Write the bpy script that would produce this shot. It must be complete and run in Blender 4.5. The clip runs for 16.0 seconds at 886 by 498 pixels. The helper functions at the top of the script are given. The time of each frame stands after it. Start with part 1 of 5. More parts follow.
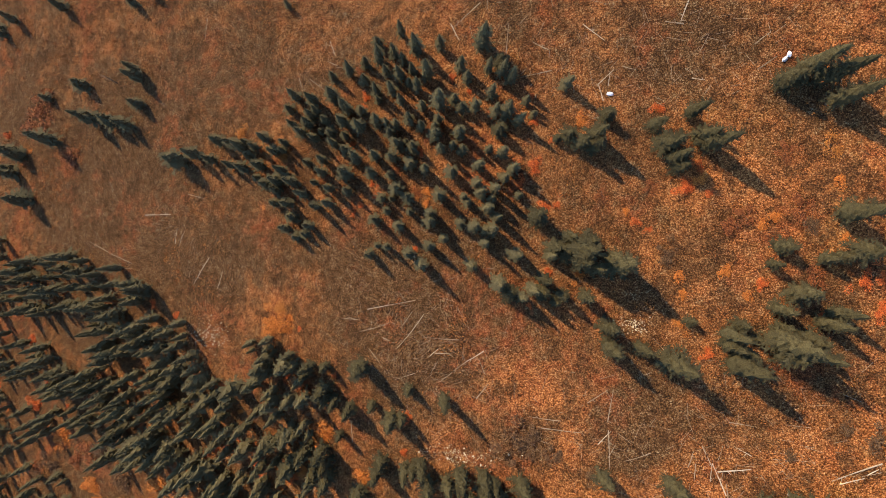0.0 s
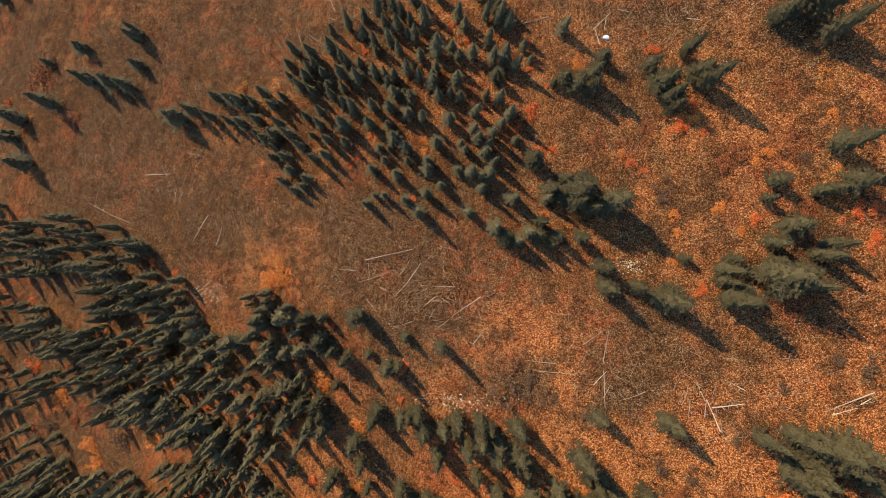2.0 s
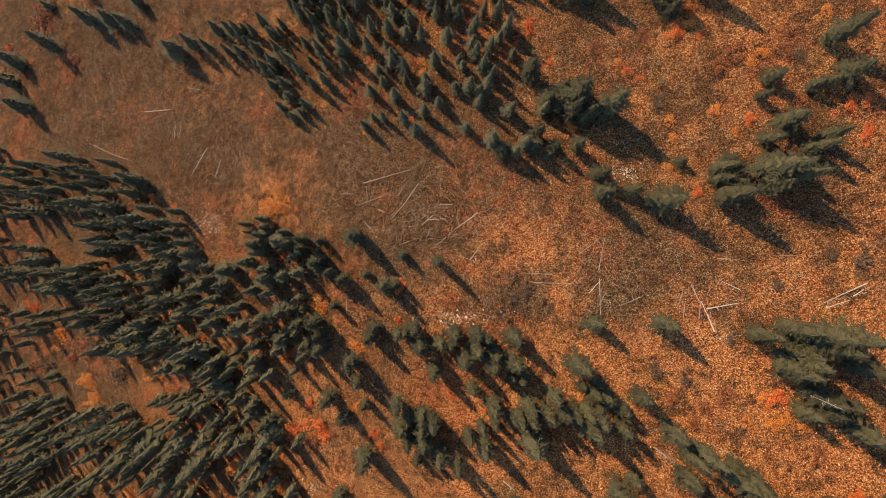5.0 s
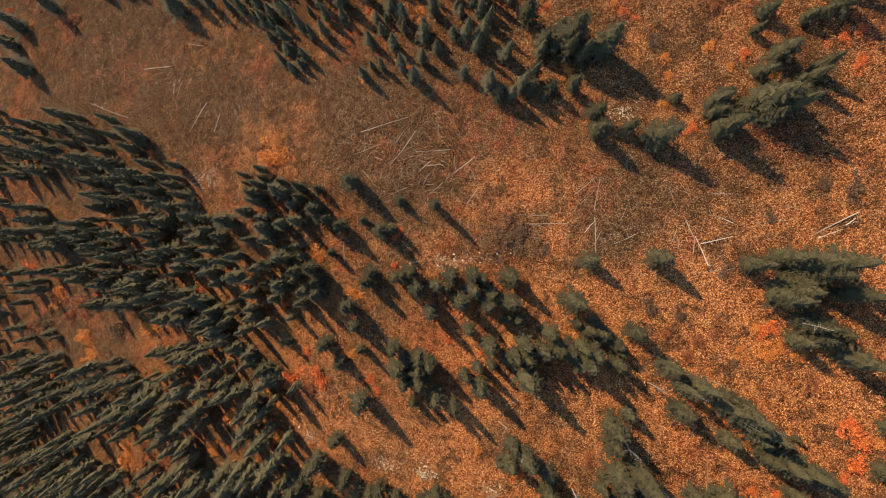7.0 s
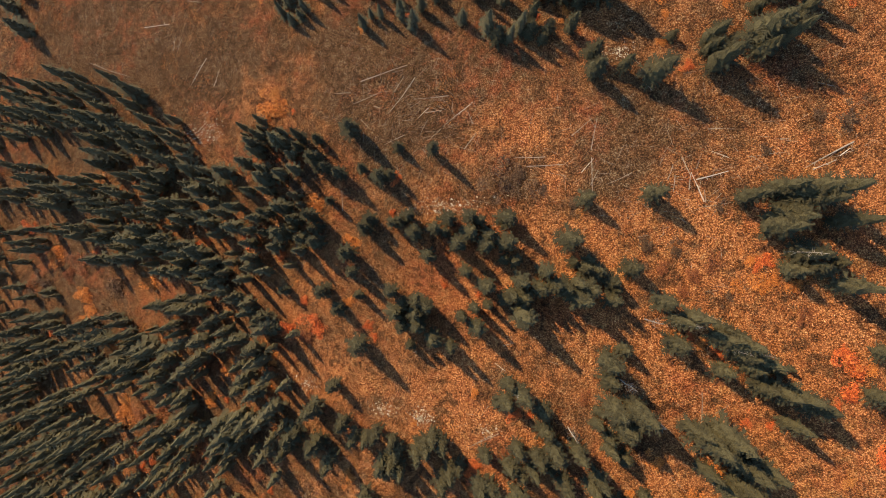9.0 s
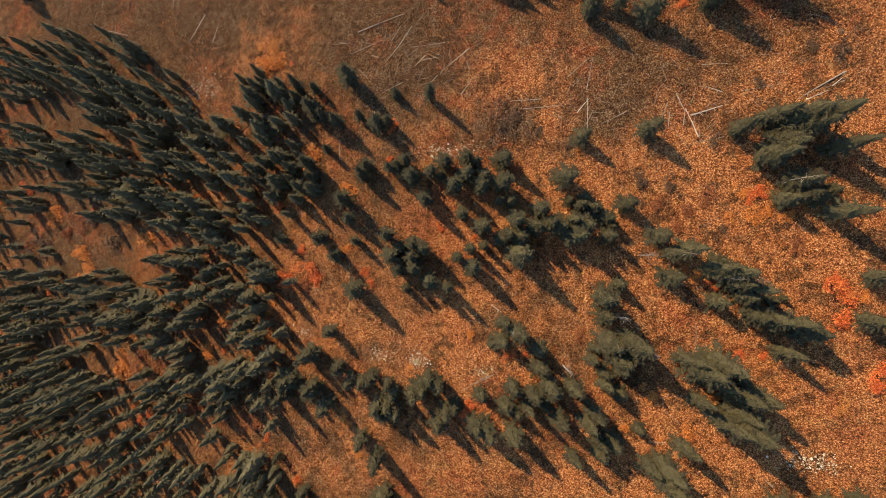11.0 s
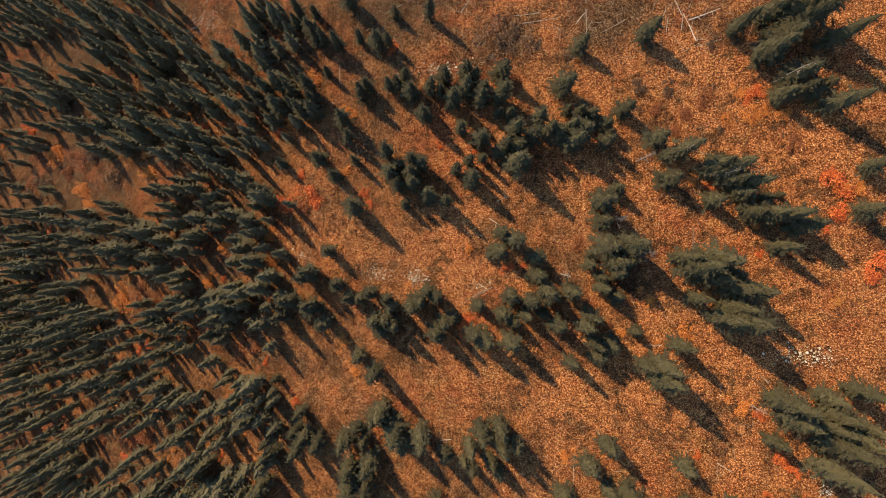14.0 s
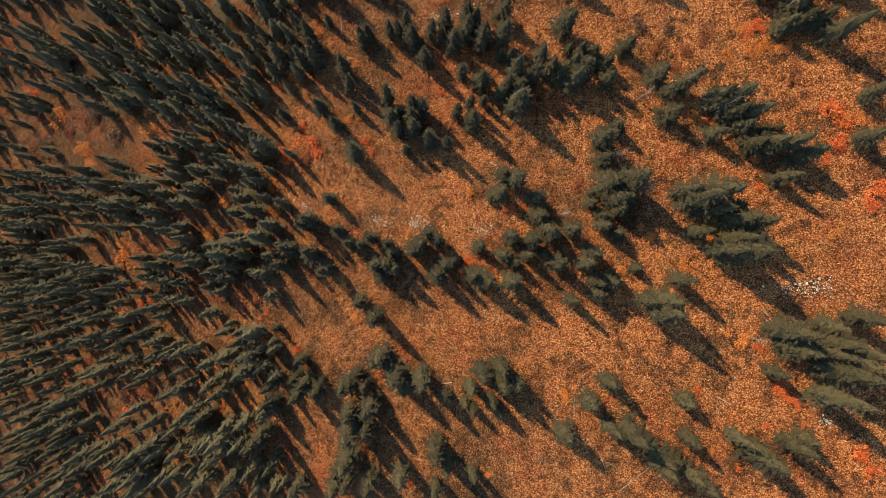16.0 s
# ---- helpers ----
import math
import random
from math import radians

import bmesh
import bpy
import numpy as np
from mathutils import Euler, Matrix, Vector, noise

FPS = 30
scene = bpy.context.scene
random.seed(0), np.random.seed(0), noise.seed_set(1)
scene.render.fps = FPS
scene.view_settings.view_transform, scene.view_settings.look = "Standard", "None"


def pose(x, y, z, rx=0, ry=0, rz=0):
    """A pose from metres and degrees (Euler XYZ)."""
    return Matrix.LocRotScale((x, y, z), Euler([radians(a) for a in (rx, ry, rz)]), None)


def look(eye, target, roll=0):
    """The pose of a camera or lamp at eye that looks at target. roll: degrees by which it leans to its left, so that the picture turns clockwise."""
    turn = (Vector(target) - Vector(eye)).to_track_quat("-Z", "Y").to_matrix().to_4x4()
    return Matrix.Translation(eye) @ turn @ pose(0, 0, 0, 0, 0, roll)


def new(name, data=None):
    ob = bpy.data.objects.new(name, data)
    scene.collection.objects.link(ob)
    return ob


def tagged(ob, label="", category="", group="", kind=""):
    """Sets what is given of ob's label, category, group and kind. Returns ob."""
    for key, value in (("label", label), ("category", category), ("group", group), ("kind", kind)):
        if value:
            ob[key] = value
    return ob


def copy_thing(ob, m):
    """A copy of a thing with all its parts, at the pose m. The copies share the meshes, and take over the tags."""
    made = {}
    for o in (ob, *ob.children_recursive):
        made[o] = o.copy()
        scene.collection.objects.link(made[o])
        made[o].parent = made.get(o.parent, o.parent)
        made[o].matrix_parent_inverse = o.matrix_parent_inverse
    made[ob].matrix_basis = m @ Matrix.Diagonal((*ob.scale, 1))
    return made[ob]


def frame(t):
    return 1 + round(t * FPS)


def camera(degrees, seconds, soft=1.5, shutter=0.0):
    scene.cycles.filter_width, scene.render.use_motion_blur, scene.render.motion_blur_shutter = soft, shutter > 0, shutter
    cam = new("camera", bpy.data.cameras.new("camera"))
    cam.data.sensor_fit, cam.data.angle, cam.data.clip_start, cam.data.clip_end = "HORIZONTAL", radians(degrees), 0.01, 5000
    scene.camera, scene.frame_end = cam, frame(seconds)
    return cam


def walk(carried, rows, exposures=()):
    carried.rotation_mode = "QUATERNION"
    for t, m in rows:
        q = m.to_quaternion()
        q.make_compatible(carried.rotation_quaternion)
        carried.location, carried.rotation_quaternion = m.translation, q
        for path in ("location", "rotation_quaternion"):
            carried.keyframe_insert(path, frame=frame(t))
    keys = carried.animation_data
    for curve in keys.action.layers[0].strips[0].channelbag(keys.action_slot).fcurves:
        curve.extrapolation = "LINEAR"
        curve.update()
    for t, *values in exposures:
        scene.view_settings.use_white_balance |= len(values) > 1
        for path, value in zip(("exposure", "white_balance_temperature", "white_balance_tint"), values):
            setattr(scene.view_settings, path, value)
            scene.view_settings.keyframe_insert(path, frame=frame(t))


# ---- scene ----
# A drone looks straight down on a hillside that rises to +x, and flies along it towards -y.
cam = camera(73.7, 16.0, soft=0.7)
ROWS = [
    (0, 0.00, 1.34, 84.99, -0.79, 0.02, 0.00),
    (0.5, 0.08, -0.51, 85.14, -0.73, 0.02, 0.05),
    (1, 0.22, -2.43, 85.30, -0.66, 0.03, 0.10),
    (1.5, 0.32, -4.35, 85.46, -0.60, 0.02, 0.17),
    (2, 0.39, -6.29, 85.61, -0.53, 0.02, 0.21),
    (2.5, 0.42, -8.20, 85.73, -0.49, -0.00, 0.24),
    (3, 0.37, -10.10, 85.92, -0.49, -0.06, 0.33),
    (3.5, 0.40, -12.07, 85.99, -0.44, -0.07, 0.38),
    (4, 0.49, -14.09, 86.03, -0.37, -0.06, 0.40),
    (6.5, 1.01, -23.91, 86.61, -0.26, -0.13, 0.77),
    (7, 1.07, -25.94, 86.77, -0.18, -0.18, 0.86),
    (7.5, 1.11, -27.97, 86.94, -0.10, -0.22, 0.96),
    (8, 1.21, -29.96, 87.04, -0.05, -0.23, 1.03),
    (8.5, 1.37, -31.84, 87.10, -0.06, -0.22, 1.10),
    (9, 1.51, -33.79, 87.20, -0.04, -0.20, 1.13),
    (11.5, 2.14, -43.89, 87.72, 0.25, -0.34, 1.41),
    (12, 2.28, -45.83, 87.75, 0.24, -0.30, 1.50),
    (12.5, 2.37, -47.79, 87.75, 0.24, -0.27, 1.56),
    (13, 2.45, -49.76, 87.80, 0.28, -0.26, 1.60),
    (13.5, 2.49, -51.71, 87.81, 0.30, -0.27, 1.64),
    (14, 2.48, -53.70, 87.96, 0.39, -0.32, 1.61),
    (14.5, 2.51, -55.65, 88.03, 0.43, -0.32, 1.65),
    (15, 2.54, -57.56, 88.05, 0.44, -0.31, 1.68),
    (15.5, 2.58, -59.40, 88.12, 0.41, -0.29, 1.68),
    (16, 2.63, -61.22, 88.17, 0.35, -0.27, 1.68),
]

walk(cam, [(t, pose(x, y, z, rx, ry, rz)) for t, x, y, z, rx, ry, rz in ROWS], [(0, 1.37), (16, 1.37)])

# ---- light ----
SUN_HIGH, SUN_FROM = 32.5, -47.0  # degrees above the horizon; degrees clockwise from +y
sky = bpy.data.worlds.new("sky")
scene.world = sky
sky.use_nodes = True
tex = sky.node_tree.nodes.new("ShaderNodeTexSky")
tex.sky_type, tex.sun_disc = "NISHITA", False
tex.dust_density, tex.ozone_density = 0.1, 5.5
tex.sun_elevation, tex.sun_rotation = radians(SUN_HIGH), radians(SUN_FROM)
back = sky.node_tree.nodes["Background"]
back.inputs["Strength"].default_value = 0.15
sky.node_tree.links.new(tex.outputs["Color"], back.inputs["Color"])
lamp = bpy.data.lights.new("sun", "SUN")
lamp.energy, lamp.angle, lamp.color = 3.0, radians(0.5), (1.0, 0.79, 0.54)
to_sun = Vector((math.sin(radians(SUN_FROM)) * math.cos(radians(SUN_HIGH)), math.cos(radians(SUN_FROM)) * math.cos(radians(SUN_HIGH)), math.sin(radians(SUN_HIGH))))
sun = new("sun", lamp)
sun.matrix_world = look(to_sun * 200, (0, 0, 0))

# ---- materials ----


class Nodes:
    """A small builder for node materials."""

    def __init__(self, name, rough=0.9, gloss=0.15):
        self.mat = bpy.data.materials.new(name)
        self.mat.use_nodes = True
        self.tree = self.mat.node_tree
        self.bsdf = self.tree.nodes["Principled BSDF"]
        self.bsdf.inputs["Roughness"].default_value = rough
        self.bsdf.inputs["Specular IOR Level"].default_value = gloss
        self.bsdf.inputs["Diffuse Roughness"].default_value = 0.4
        self.where = self.tree.nodes.new("ShaderNodeTexCoord").outputs["Object"]

    def link(self, a, b):
        self.tree.links.new(a, b)

    def place(self):
        return self.tree.nodes.new("ShaderNodeNewGeometry").outputs["Position"]

    def noise(self, scale, detail=4.0, rough=0.55, at=None):
        n = self.tree.nodes.new("ShaderNodeTexNoise")
        n.inputs["Scale"].default_value, n.inputs["Detail"].default_value, n.inputs["Roughness"].default_value = scale, detail, rough
        self.link(at or self.where, n.inputs["Vector"])
        return n.outputs["Fac"]

    def ramp(self, value, stops):
        r = self.tree.nodes.new("ShaderNodeValToRGB")
        el = r.color_ramp.elements
        while len(el) < len(stops):
            el.new(0.5)
        for e, (at, colour) in zip(el, stops):
            e.position, e.color = at, (*colour, 1) if len(colour) == 3 else colour
        self.link(value, r.inputs["Fac"])
        return r.outputs["Color"]

    def mix(self, fac, a, b, kind="MIX"):
        m = self.tree.nodes.new("ShaderNodeMix")
        m.data_type, m.blend_type = "RGBA", kind
        for socket, v in ((m.inputs[0], fac), (m.inputs[6], a), (m.inputs[7], b)):
            if isinstance(v, (int, float)):
                socket.default_value = v
            elif isinstance(v, tuple):
                socket.default_value = (*v, 1)
            else:
                self.link(v, socket)
        return m.outputs[2]

    def island(self):
        return self.tree.nodes.new("ShaderNodeNewGeometry").outputs["Random Per Island"]

    def each(self):
        return self.tree.nodes.new("ShaderNodeObjectInfo").outputs["Random"]

    def bump(self, value, strength, distance):
        b = self.tree.nodes.new("ShaderNodeBump")
        b.inputs["Strength"].default_value, b.inputs["Distance"].default_value = strength, distance
        self.link(value, b.inputs["Height"])
        self.link(b.outputs["Normal"], self.bsdf.inputs["Normal"])

    def done(self, colour):
        self.link(colour, self.bsdf.inputs["Base Color"])
        return self.mat


def field_colours(n, at):
    """How the autumn field drifts from grey-brown heath to orange grass, and where red leaves mix in: the same for soil and leaves."""
    split = n.tree.nodes.new("ShaderNodeSeparateXYZ")
    n.link(at, split.inputs[0])
    up = n.tree.nodes.new("ShaderNodeMapRange")
    up.inputs["From Min"].default_value, up.inputs["From Max"].default_value = -70, 50
    n.link(split.outputs["X"], up.inputs["Value"])
    drift = n.mix(0.3, n.noise(0.06, 5, 0.6, at), up.outputs["Result"])
    both = n.mix(0.5, drift, n.noise(0.4, 5, 0.65, at))
    # Turns the field browner above 0 and brighter orange below.
    bare = n.tree.nodes.new("ShaderNodeAttribute")
    bare.attribute_name = "bare"
    tipped = n.tree.nodes.new("ShaderNodeMath")
    tipped.operation = "MULTIPLY_ADD"
    tipped.inputs[1].default_value = -0.19
    n.link(bare.outputs["Fac"], tipped.inputs[0])
    n.link(both, tipped.inputs[2])
    both = tipped.outputs[0]
    warm = n.ramp(both, [(0.40, (0.0, 0.0, 0.0)), (0.58, (1, 1, 1))])
    red = n.ramp(n.mix(0.35, n.noise(0.09, 4, 0.6, at), n.noise(0.6, 4, 0.6, at)), [(0.52, (0, 0, 0)), (0.63, (0.7, 0.7, 0.7))])
    return warm, red


def cells(n, at, scale):
    """Leaf-sized cells: a random value each, and the distance from their middles."""
    v = n.tree.nodes.new("ShaderNodeTexVoronoi")
    v.inputs["Scale"].default_value = scale
    n.link(at, v.inputs["Vector"])
    split = n.tree.nodes.new("ShaderNodeSeparateColor")
    n.link(v.outputs["Color"], split.inputs[0])
    return split.outputs[0], v.outputs["Distance"]


def litter_colour(n, at, value):
    warm, red = field_colours(n, at)
    dark = n.ramp(value, [(0.0, (0.03, 0.0178, 0.0105)), (0.4, (0.142, 0.0675, 0.0268)), (0.75, (0.268, 0.139, 0.053)), (1.0, (0.43, 0.34, 0.2))])
    gold = n.ramp(value, [(0.0, (0.078, 0.0322, 0.0145)), (0.4, (0.4, 0.138, 0.0415)), (0.74, (0.76, 0.293, 0.09)), (1.0, (0.9, 0.49, 0.185))])
    rust = n.ramp(value, [(0.0, (0.07, 0.0242, 0.0143)), (0.5, (0.4, 0.104, 0.036)), (1.0, (0.74, 0.25, 0.085))])
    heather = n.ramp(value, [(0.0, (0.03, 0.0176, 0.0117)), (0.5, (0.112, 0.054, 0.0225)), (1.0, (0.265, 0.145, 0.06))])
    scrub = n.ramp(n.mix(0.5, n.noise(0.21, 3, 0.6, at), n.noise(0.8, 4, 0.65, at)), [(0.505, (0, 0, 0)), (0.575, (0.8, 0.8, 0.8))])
    straw = n.ramp(value, [(0.0, (0.085, 0.041, 0.014)), (0.45, (0.39, 0.158, 0.043)), (1.0, (0.86, 0.49, 0.17))])
    ripe = n.ramp(n.mix(0.4, n.noise(0.16, 3, 0.6, at), n.noise(0.7, 4, 0.65, at)), [(0.53, (0, 0, 0)), (0.61, (0.6, 0.6, 0.6))])
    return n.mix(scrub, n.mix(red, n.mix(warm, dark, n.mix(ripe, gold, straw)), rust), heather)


def clumps(n, at, value):
    """Makes tussocks of about a metre lighter and darker than their neighbours."""
    tussock = n.ramp(n.noise(1.1, 5, 0.7, at), [(0.34, (0, 0, 0)), (0.68, (1, 1, 1))])
    return n.mix(0.31, value, tussock)


def soil_material():
    n = Nodes("autumn_soil", 0.95, 0.05)
    at = n.place()
    one, far = cells(n, at, 6.4)
    grain = n.ramp(n.noise(5.6, 7, 0.86, at), [(0.39, (0, 0, 0)), (0.61, (1, 1, 1))])
    value = n.ramp(n.mix(0.6, one, grain), [(0.28, (0, 0, 0)), (0.72, (1, 1, 1))])
    # Darkens the cell borders: shade between leaves, put into the soil colour.
    gaps = n.ramp(far, [(0.25, (1, 1, 1)), (0.6, (0.46, 0.43, 0.4))])
    n.bump(n.noise(3.0, 8, 0.8, at), 1.0, 0.55)
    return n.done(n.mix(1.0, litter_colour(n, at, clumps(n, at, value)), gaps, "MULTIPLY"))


def leaf_litter_material():
    n = Nodes("autumn_undergrowth", 0.85, 0.08)
    at = n.place()
    value = n.ramp(n.island(), [(0.0, (0, 0, 0)), (0.55, (0.31, 0.31, 0.31)), (0.87, (1, 1, 1))])
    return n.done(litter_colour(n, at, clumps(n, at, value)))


def shrub_material(name, low, mid, high):
    n = Nodes(name, 0.7, 0.15)
    one = n.mix(0.3, n.island(), n.noise(1.5, 3))
    return n.done(n.ramp(one, [(0.1, low), (0.5, mid), (0.85, high)]))


def needle_material(name, low, mid, high):
    n = Nodes(name, 0.8, 0.1)
    grain = n.ramp(n.noise(7.0, 5, 0.75, n.place()), [(0.36, (0, 0, 0)), (0.64, (1, 1, 1))])
    one = n.mix(0.6, n.mix(0.55, n.island(), n.each()), grain)
    colour = n.ramp(one, [(0.15, low), (0.5, mid), (0.85, high)])
    return n.done(colour)


def bark_material(name, low, mid, high):
    n = Nodes(name, 0.9, 0.1)
    grain = n.noise(6.0, 5, 0.65)
    colour = n.ramp(n.mix(0.35, grain, n.each()), [(0.25, low), (0.5, mid), (0.75, high)])
    n.bump(grain, 0.5, 0.05)
    return n.done(colour)


def stone_material(name, low, mid, high):
    n = Nodes(name, 0.85, 0.2)
    grain = n.noise(3.5, 5, 0.65)
    colour = n.ramp(n.mix(0.5, grain, n.each()), [(0.2, low), (0.5, mid), (0.8, high)])
    n.bump(grain, 0.6, 0.06)
    return n.done(colour)


def heath_material():
    n = Nodes("heath_leaves", 0.85, 0.08)
    at = n.place()
    one = n.island()
    brown = n.ramp(one, [(0.0, (0.032, 0.0186, 0.0097)), (0.6, (0.125, 0.066, 0.028)), (1.0, (0.26, 0.152, 0.068))])
    russet = n.ramp(one, [(0.0, (0.05, 0.0176, 0.0078)), (0.6, (0.26, 0.0748, 0.0221)), (1.0, (0.52, 0.176, 0.0442))])
    amber = n.ramp(one, [(0.0, (0.08, 0.0275, 0.0104)), (0.6, (0.38, 0.132, 0.0286)), (1.0, (0.66, 0.297, 0.078))])
    kind = n.noise(0.22, 2, 0.5, at)
    first = n.ramp(kind, [(0.46, (0, 0, 0)), (0.52, (1, 1, 1))])
    second = n.ramp(kind, [(0.56, (0, 0, 0)), (0.62, (1, 1, 1))])
    return n.done(n.mix(second, n.mix(first, brown, russet), amber))


HEATH = heath_material()
SOIL = soil_material()
LITTER = leaf_litter_material()
SPRUCE = needle_material("spruce_needles", (0.066, 0.0543, 0.0253), (0.096, 0.0784, 0.0363), (0.133, 0.1075, 0.05))
PINE = needle_material("pine_needles", (0.034, 0.0277, 0.0122), (0.058, 0.0472, 0.0206), (0.094, 0.0766, 0.0335))
BARK = bark_material("spruce_bark", (0.05, 0.035, 0.025), (0.11, 0.08, 0.06), (0.2, 0.15, 0.11))
DEADWOOD = bark_material("weathered_wood", (0.17, 0.119, 0.072), (0.37, 0.275, 0.174), (0.6, 0.486, 0.336))
GREYWOOD = bark_material("bleached_wood", (0.12, 0.092, 0.066), (0.23, 0.185, 0.135), (0.36, 0.30, 0.22))
STONE = stone_material("field_stone", (0.26, 0.185, 0.1), (0.52, 0.4, 0.24), (0.74, 0.63, 0.43))
PALE = stone_material("pale_stone", (0.66, 0.64, 0.60), (0.78, 0.76, 0.72), (0.86, 0.85, 0.82))
LEAVES = {
    "r": shrub_material("red_shrub_leaves", (0.18, 0.0302, 0.01), (0.58, 0.113, 0.025), (0.84, 0.238, 0.05)),
    "o": shrub_material("orange_shrub_leaves", (0.2, 0.054, 0.0125), (0.6, 0.184, 0.0325), (0.84, 0.324, 0.0625)),
    "y": shrub_material("amber_shrub_leaves", (0.15, 0.0518, 0.0125), (0.44, 0.157, 0.0325), (0.7, 0.292, 0.0625)),
    "b": shrub_material("dry_twigs", (0.045, 0.025, 0.0125), (0.13, 0.066, 0.028), (0.24, 0.135, 0.06)),
    "d": shrub_material("russet_shrub_leaves", (0.08, 0.0238, 0.01), (0.25, 0.0778, 0.025), (0.44, 0.151, 0.0438)),
}

# ---- the hillside ----
SLOPE = (3.856, 21.991, -2.654, 0.381, 1.911, 0.121, 0.548, 0.846)
EDGE = (-125.0, 75.0, -130.0, 75.0)
rng = np.random.default_rng(7)
WAVES = [(rng.uniform(0, 6.28), rng.uniform(0, 6.28), w, 0.018 * w) for w in (2.2, 2.9, 3.7, 4.6, 5.9, 7.5, 9.7, 12.5) for _ in range(3)]


def height(x, y):
    """The hillside's height over a place; beyond the mapped ground it levels out."""
    x, y = np.asarray(x, float), np.asarray(y, float)
    cx, cy = np.clip(x, EDGE[0], EDGE[1]), np.clip(y, EDGE[2], EDGE[3])
    u, v = cx / 50, (cy + 30) / 50
    terms = (1, u, v, u * u, u * v, v * v, u**3, u * u * v)
    z = sum(c * term for c, term in zip(SLOPE, terms))
    out = x - cx
    z = z + np.sign(out) * 55 * (1 - np.exp(-np.abs(out) / 130))
    for turn, phase, length, tall in WAVES:
        z = z + tall * 0.28 * np.sin((x * math.cos(turn) + y * math.sin(turn)) * 6.283 / length + phase)
    return z


def mesh_of(name, verts, faces, mat, smooth=False):
    """A mesh from arrays: verts (n, 3) and faces (m, 3 or 4)."""
    me = bpy.data.meshes.new(name)
    verts, faces = np.asarray(verts, np.float32), np.asarray(faces, np.int32)
    sides = faces.shape[1]
    me.vertices.add(len(verts))
    me.vertices.foreach_set("co", verts.ravel())
    me.loops.add(faces.size)
    me.loops.foreach_set("vertex_index", faces.ravel())
    me.polygons.add(len(faces))
    me.polygons.foreach_set("loop_start", np.arange(0, faces.size, sides, dtype=np.int32))
    me.polygons.foreach_set("use_smooth", np.full(len(faces), smooth))
    me.update(calc_edges=True)
    me.materials.append(mat)
    return me


# Where the ground is browner and darker (above 0) and where it is brighter orange (below 0): x, y, radius, amount.
AREA_1 = [
    (-34.9, 30.7, 18.3, 0.3), (-70, 8.7, 8.8, 0.6), (11.6, 30.2, 9.7, 0.7), (26.6, 26, 8.8, 0.5), (-7.7, -13.7, 10.6, 0.9), (21.7, -23.7, 7.5, 0.6),
    (-38.7, -4.7, 7.6, 0.8), (10.7, -23.9, 3.7, 1), (34.5, 10, 10.8, -0.7), (-25.5, -10.6, 4.5, -1), (10.7, -18.1, 5.1, -0.7),
    (39.3, -20.8, 7.3, -0.5), (-29.1, 16.8, 5.6, -0.6), (-63.8, 41.4, 14.3, -0.4), (39.9, -38.6, 9.3, -0.9), (26.4, -29.7, 5.5, -0.6),
    (-11.8, -52.3, 6.6, -0.6), (45.2, -15.9, 5.4, -0.5), (41.1, -41.4, 7.5, -0.7), (44.3, -58.3, 6.1, -0.7), (0.1, -52, 7.9, -0.5),
    (9.4, -90, 8.1, 0.7), (20.6, -73.5, 7.7, -0.4), (46.5, -75.1, 6, -0.5),
]
AREA_2 = [
    (-53.2, -42.1, 8.1, -0.5), (2.8, -11.3, 11.6, 0.5), (23.3, -21.4, 9.8, 0.4), (30.4, 23.3, 9.2, 0.4), (-86.8, 45.3, 12, -0.3),
    (-11.3, 0.6, 12.9, 0.6), (10.1, -8, 9.1, 0.6), (-5.7, -9.6, 10, 0.4), (23.5, -12.5, 8.4, 0.4), (42.2, -14.5, 6.7, 0.4), (8.8, -24.9, 4.6, 0.6),
    (-56, 19.5, 15.9, 0.4), (-6.4, -11.9, 9, 0.4), (37.6, -33.7, 7.6, -0.5), (17.2, -23.6, 4.4, -0.4), (36.2, 10.5, 7, 0.4), (30.1, -32, 4, 0.5),
    (38.4, 16.8, 7.4, 0.5), (39.8, -7.3, 7.5, 0.4), (37.4, -12.6, 6.4, 0.3), (40.8, 14.6, 6.7, 0.3), (33.6, 8.2, 7.1, 0.3), (30.9, 0.6, 7.2, 0.3),
    (25.3, -36.3, 13.5, -0.5),
]
AREA_3 = [
    (22, 8, 22, 0.35), (28, -17, 10, 0.35), (-30, 0, 14, 0.15), (30, -44, 16, -0.3), (34, -70, 16, -0.3),
    (-58, 30, 38, 0.2), (-48, 2, 18, 0.3), (-6, -6, 18, 0.2), (-14, 20, 14, 0.2), (-70, -40, 12, 0.3),
    (42.6, -45.7, 9.1, -0.5), (18.4, -52.7, 8.6, 0.3), (33.5, -53, 7.9, 0.2),
]
AREA_4 = [(8, -24, 8, 0.3), (24, -24, 9, 0.35), (38, -20, 9, 0.45), (0, -52, 7, 0.45), (-8, -56, 6, 0.4), (10, -50, 6, 0.3)]
AREAS = AREA_1 + AREA_2 + AREA_3 + AREA_4


def with_browning(me):
    """Gives a ground mesh the attribute that says how brown the ground is there."""
    co = np.empty(len(me.vertices) * 3, np.float32)
    me.vertices.foreach_get("co", co)
    x, y = co[0::3], co[1::3]
    bare = np.zeros(len(x), np.float32)
    for cx, cy, radius, amount in AREAS:
        bare += amount * np.exp(-((x - cx) ** 2 + (y - cy) ** 2) / (0.7 * radius) ** 2)
    me.attributes.new("bare", "FLOAT", "POINT").data.foreach_set("value", np.clip(bare, -1, 1))
    return me


def part(name, me, parent):
    ob = new(name, me)
    ob.parent = parent
    return ob


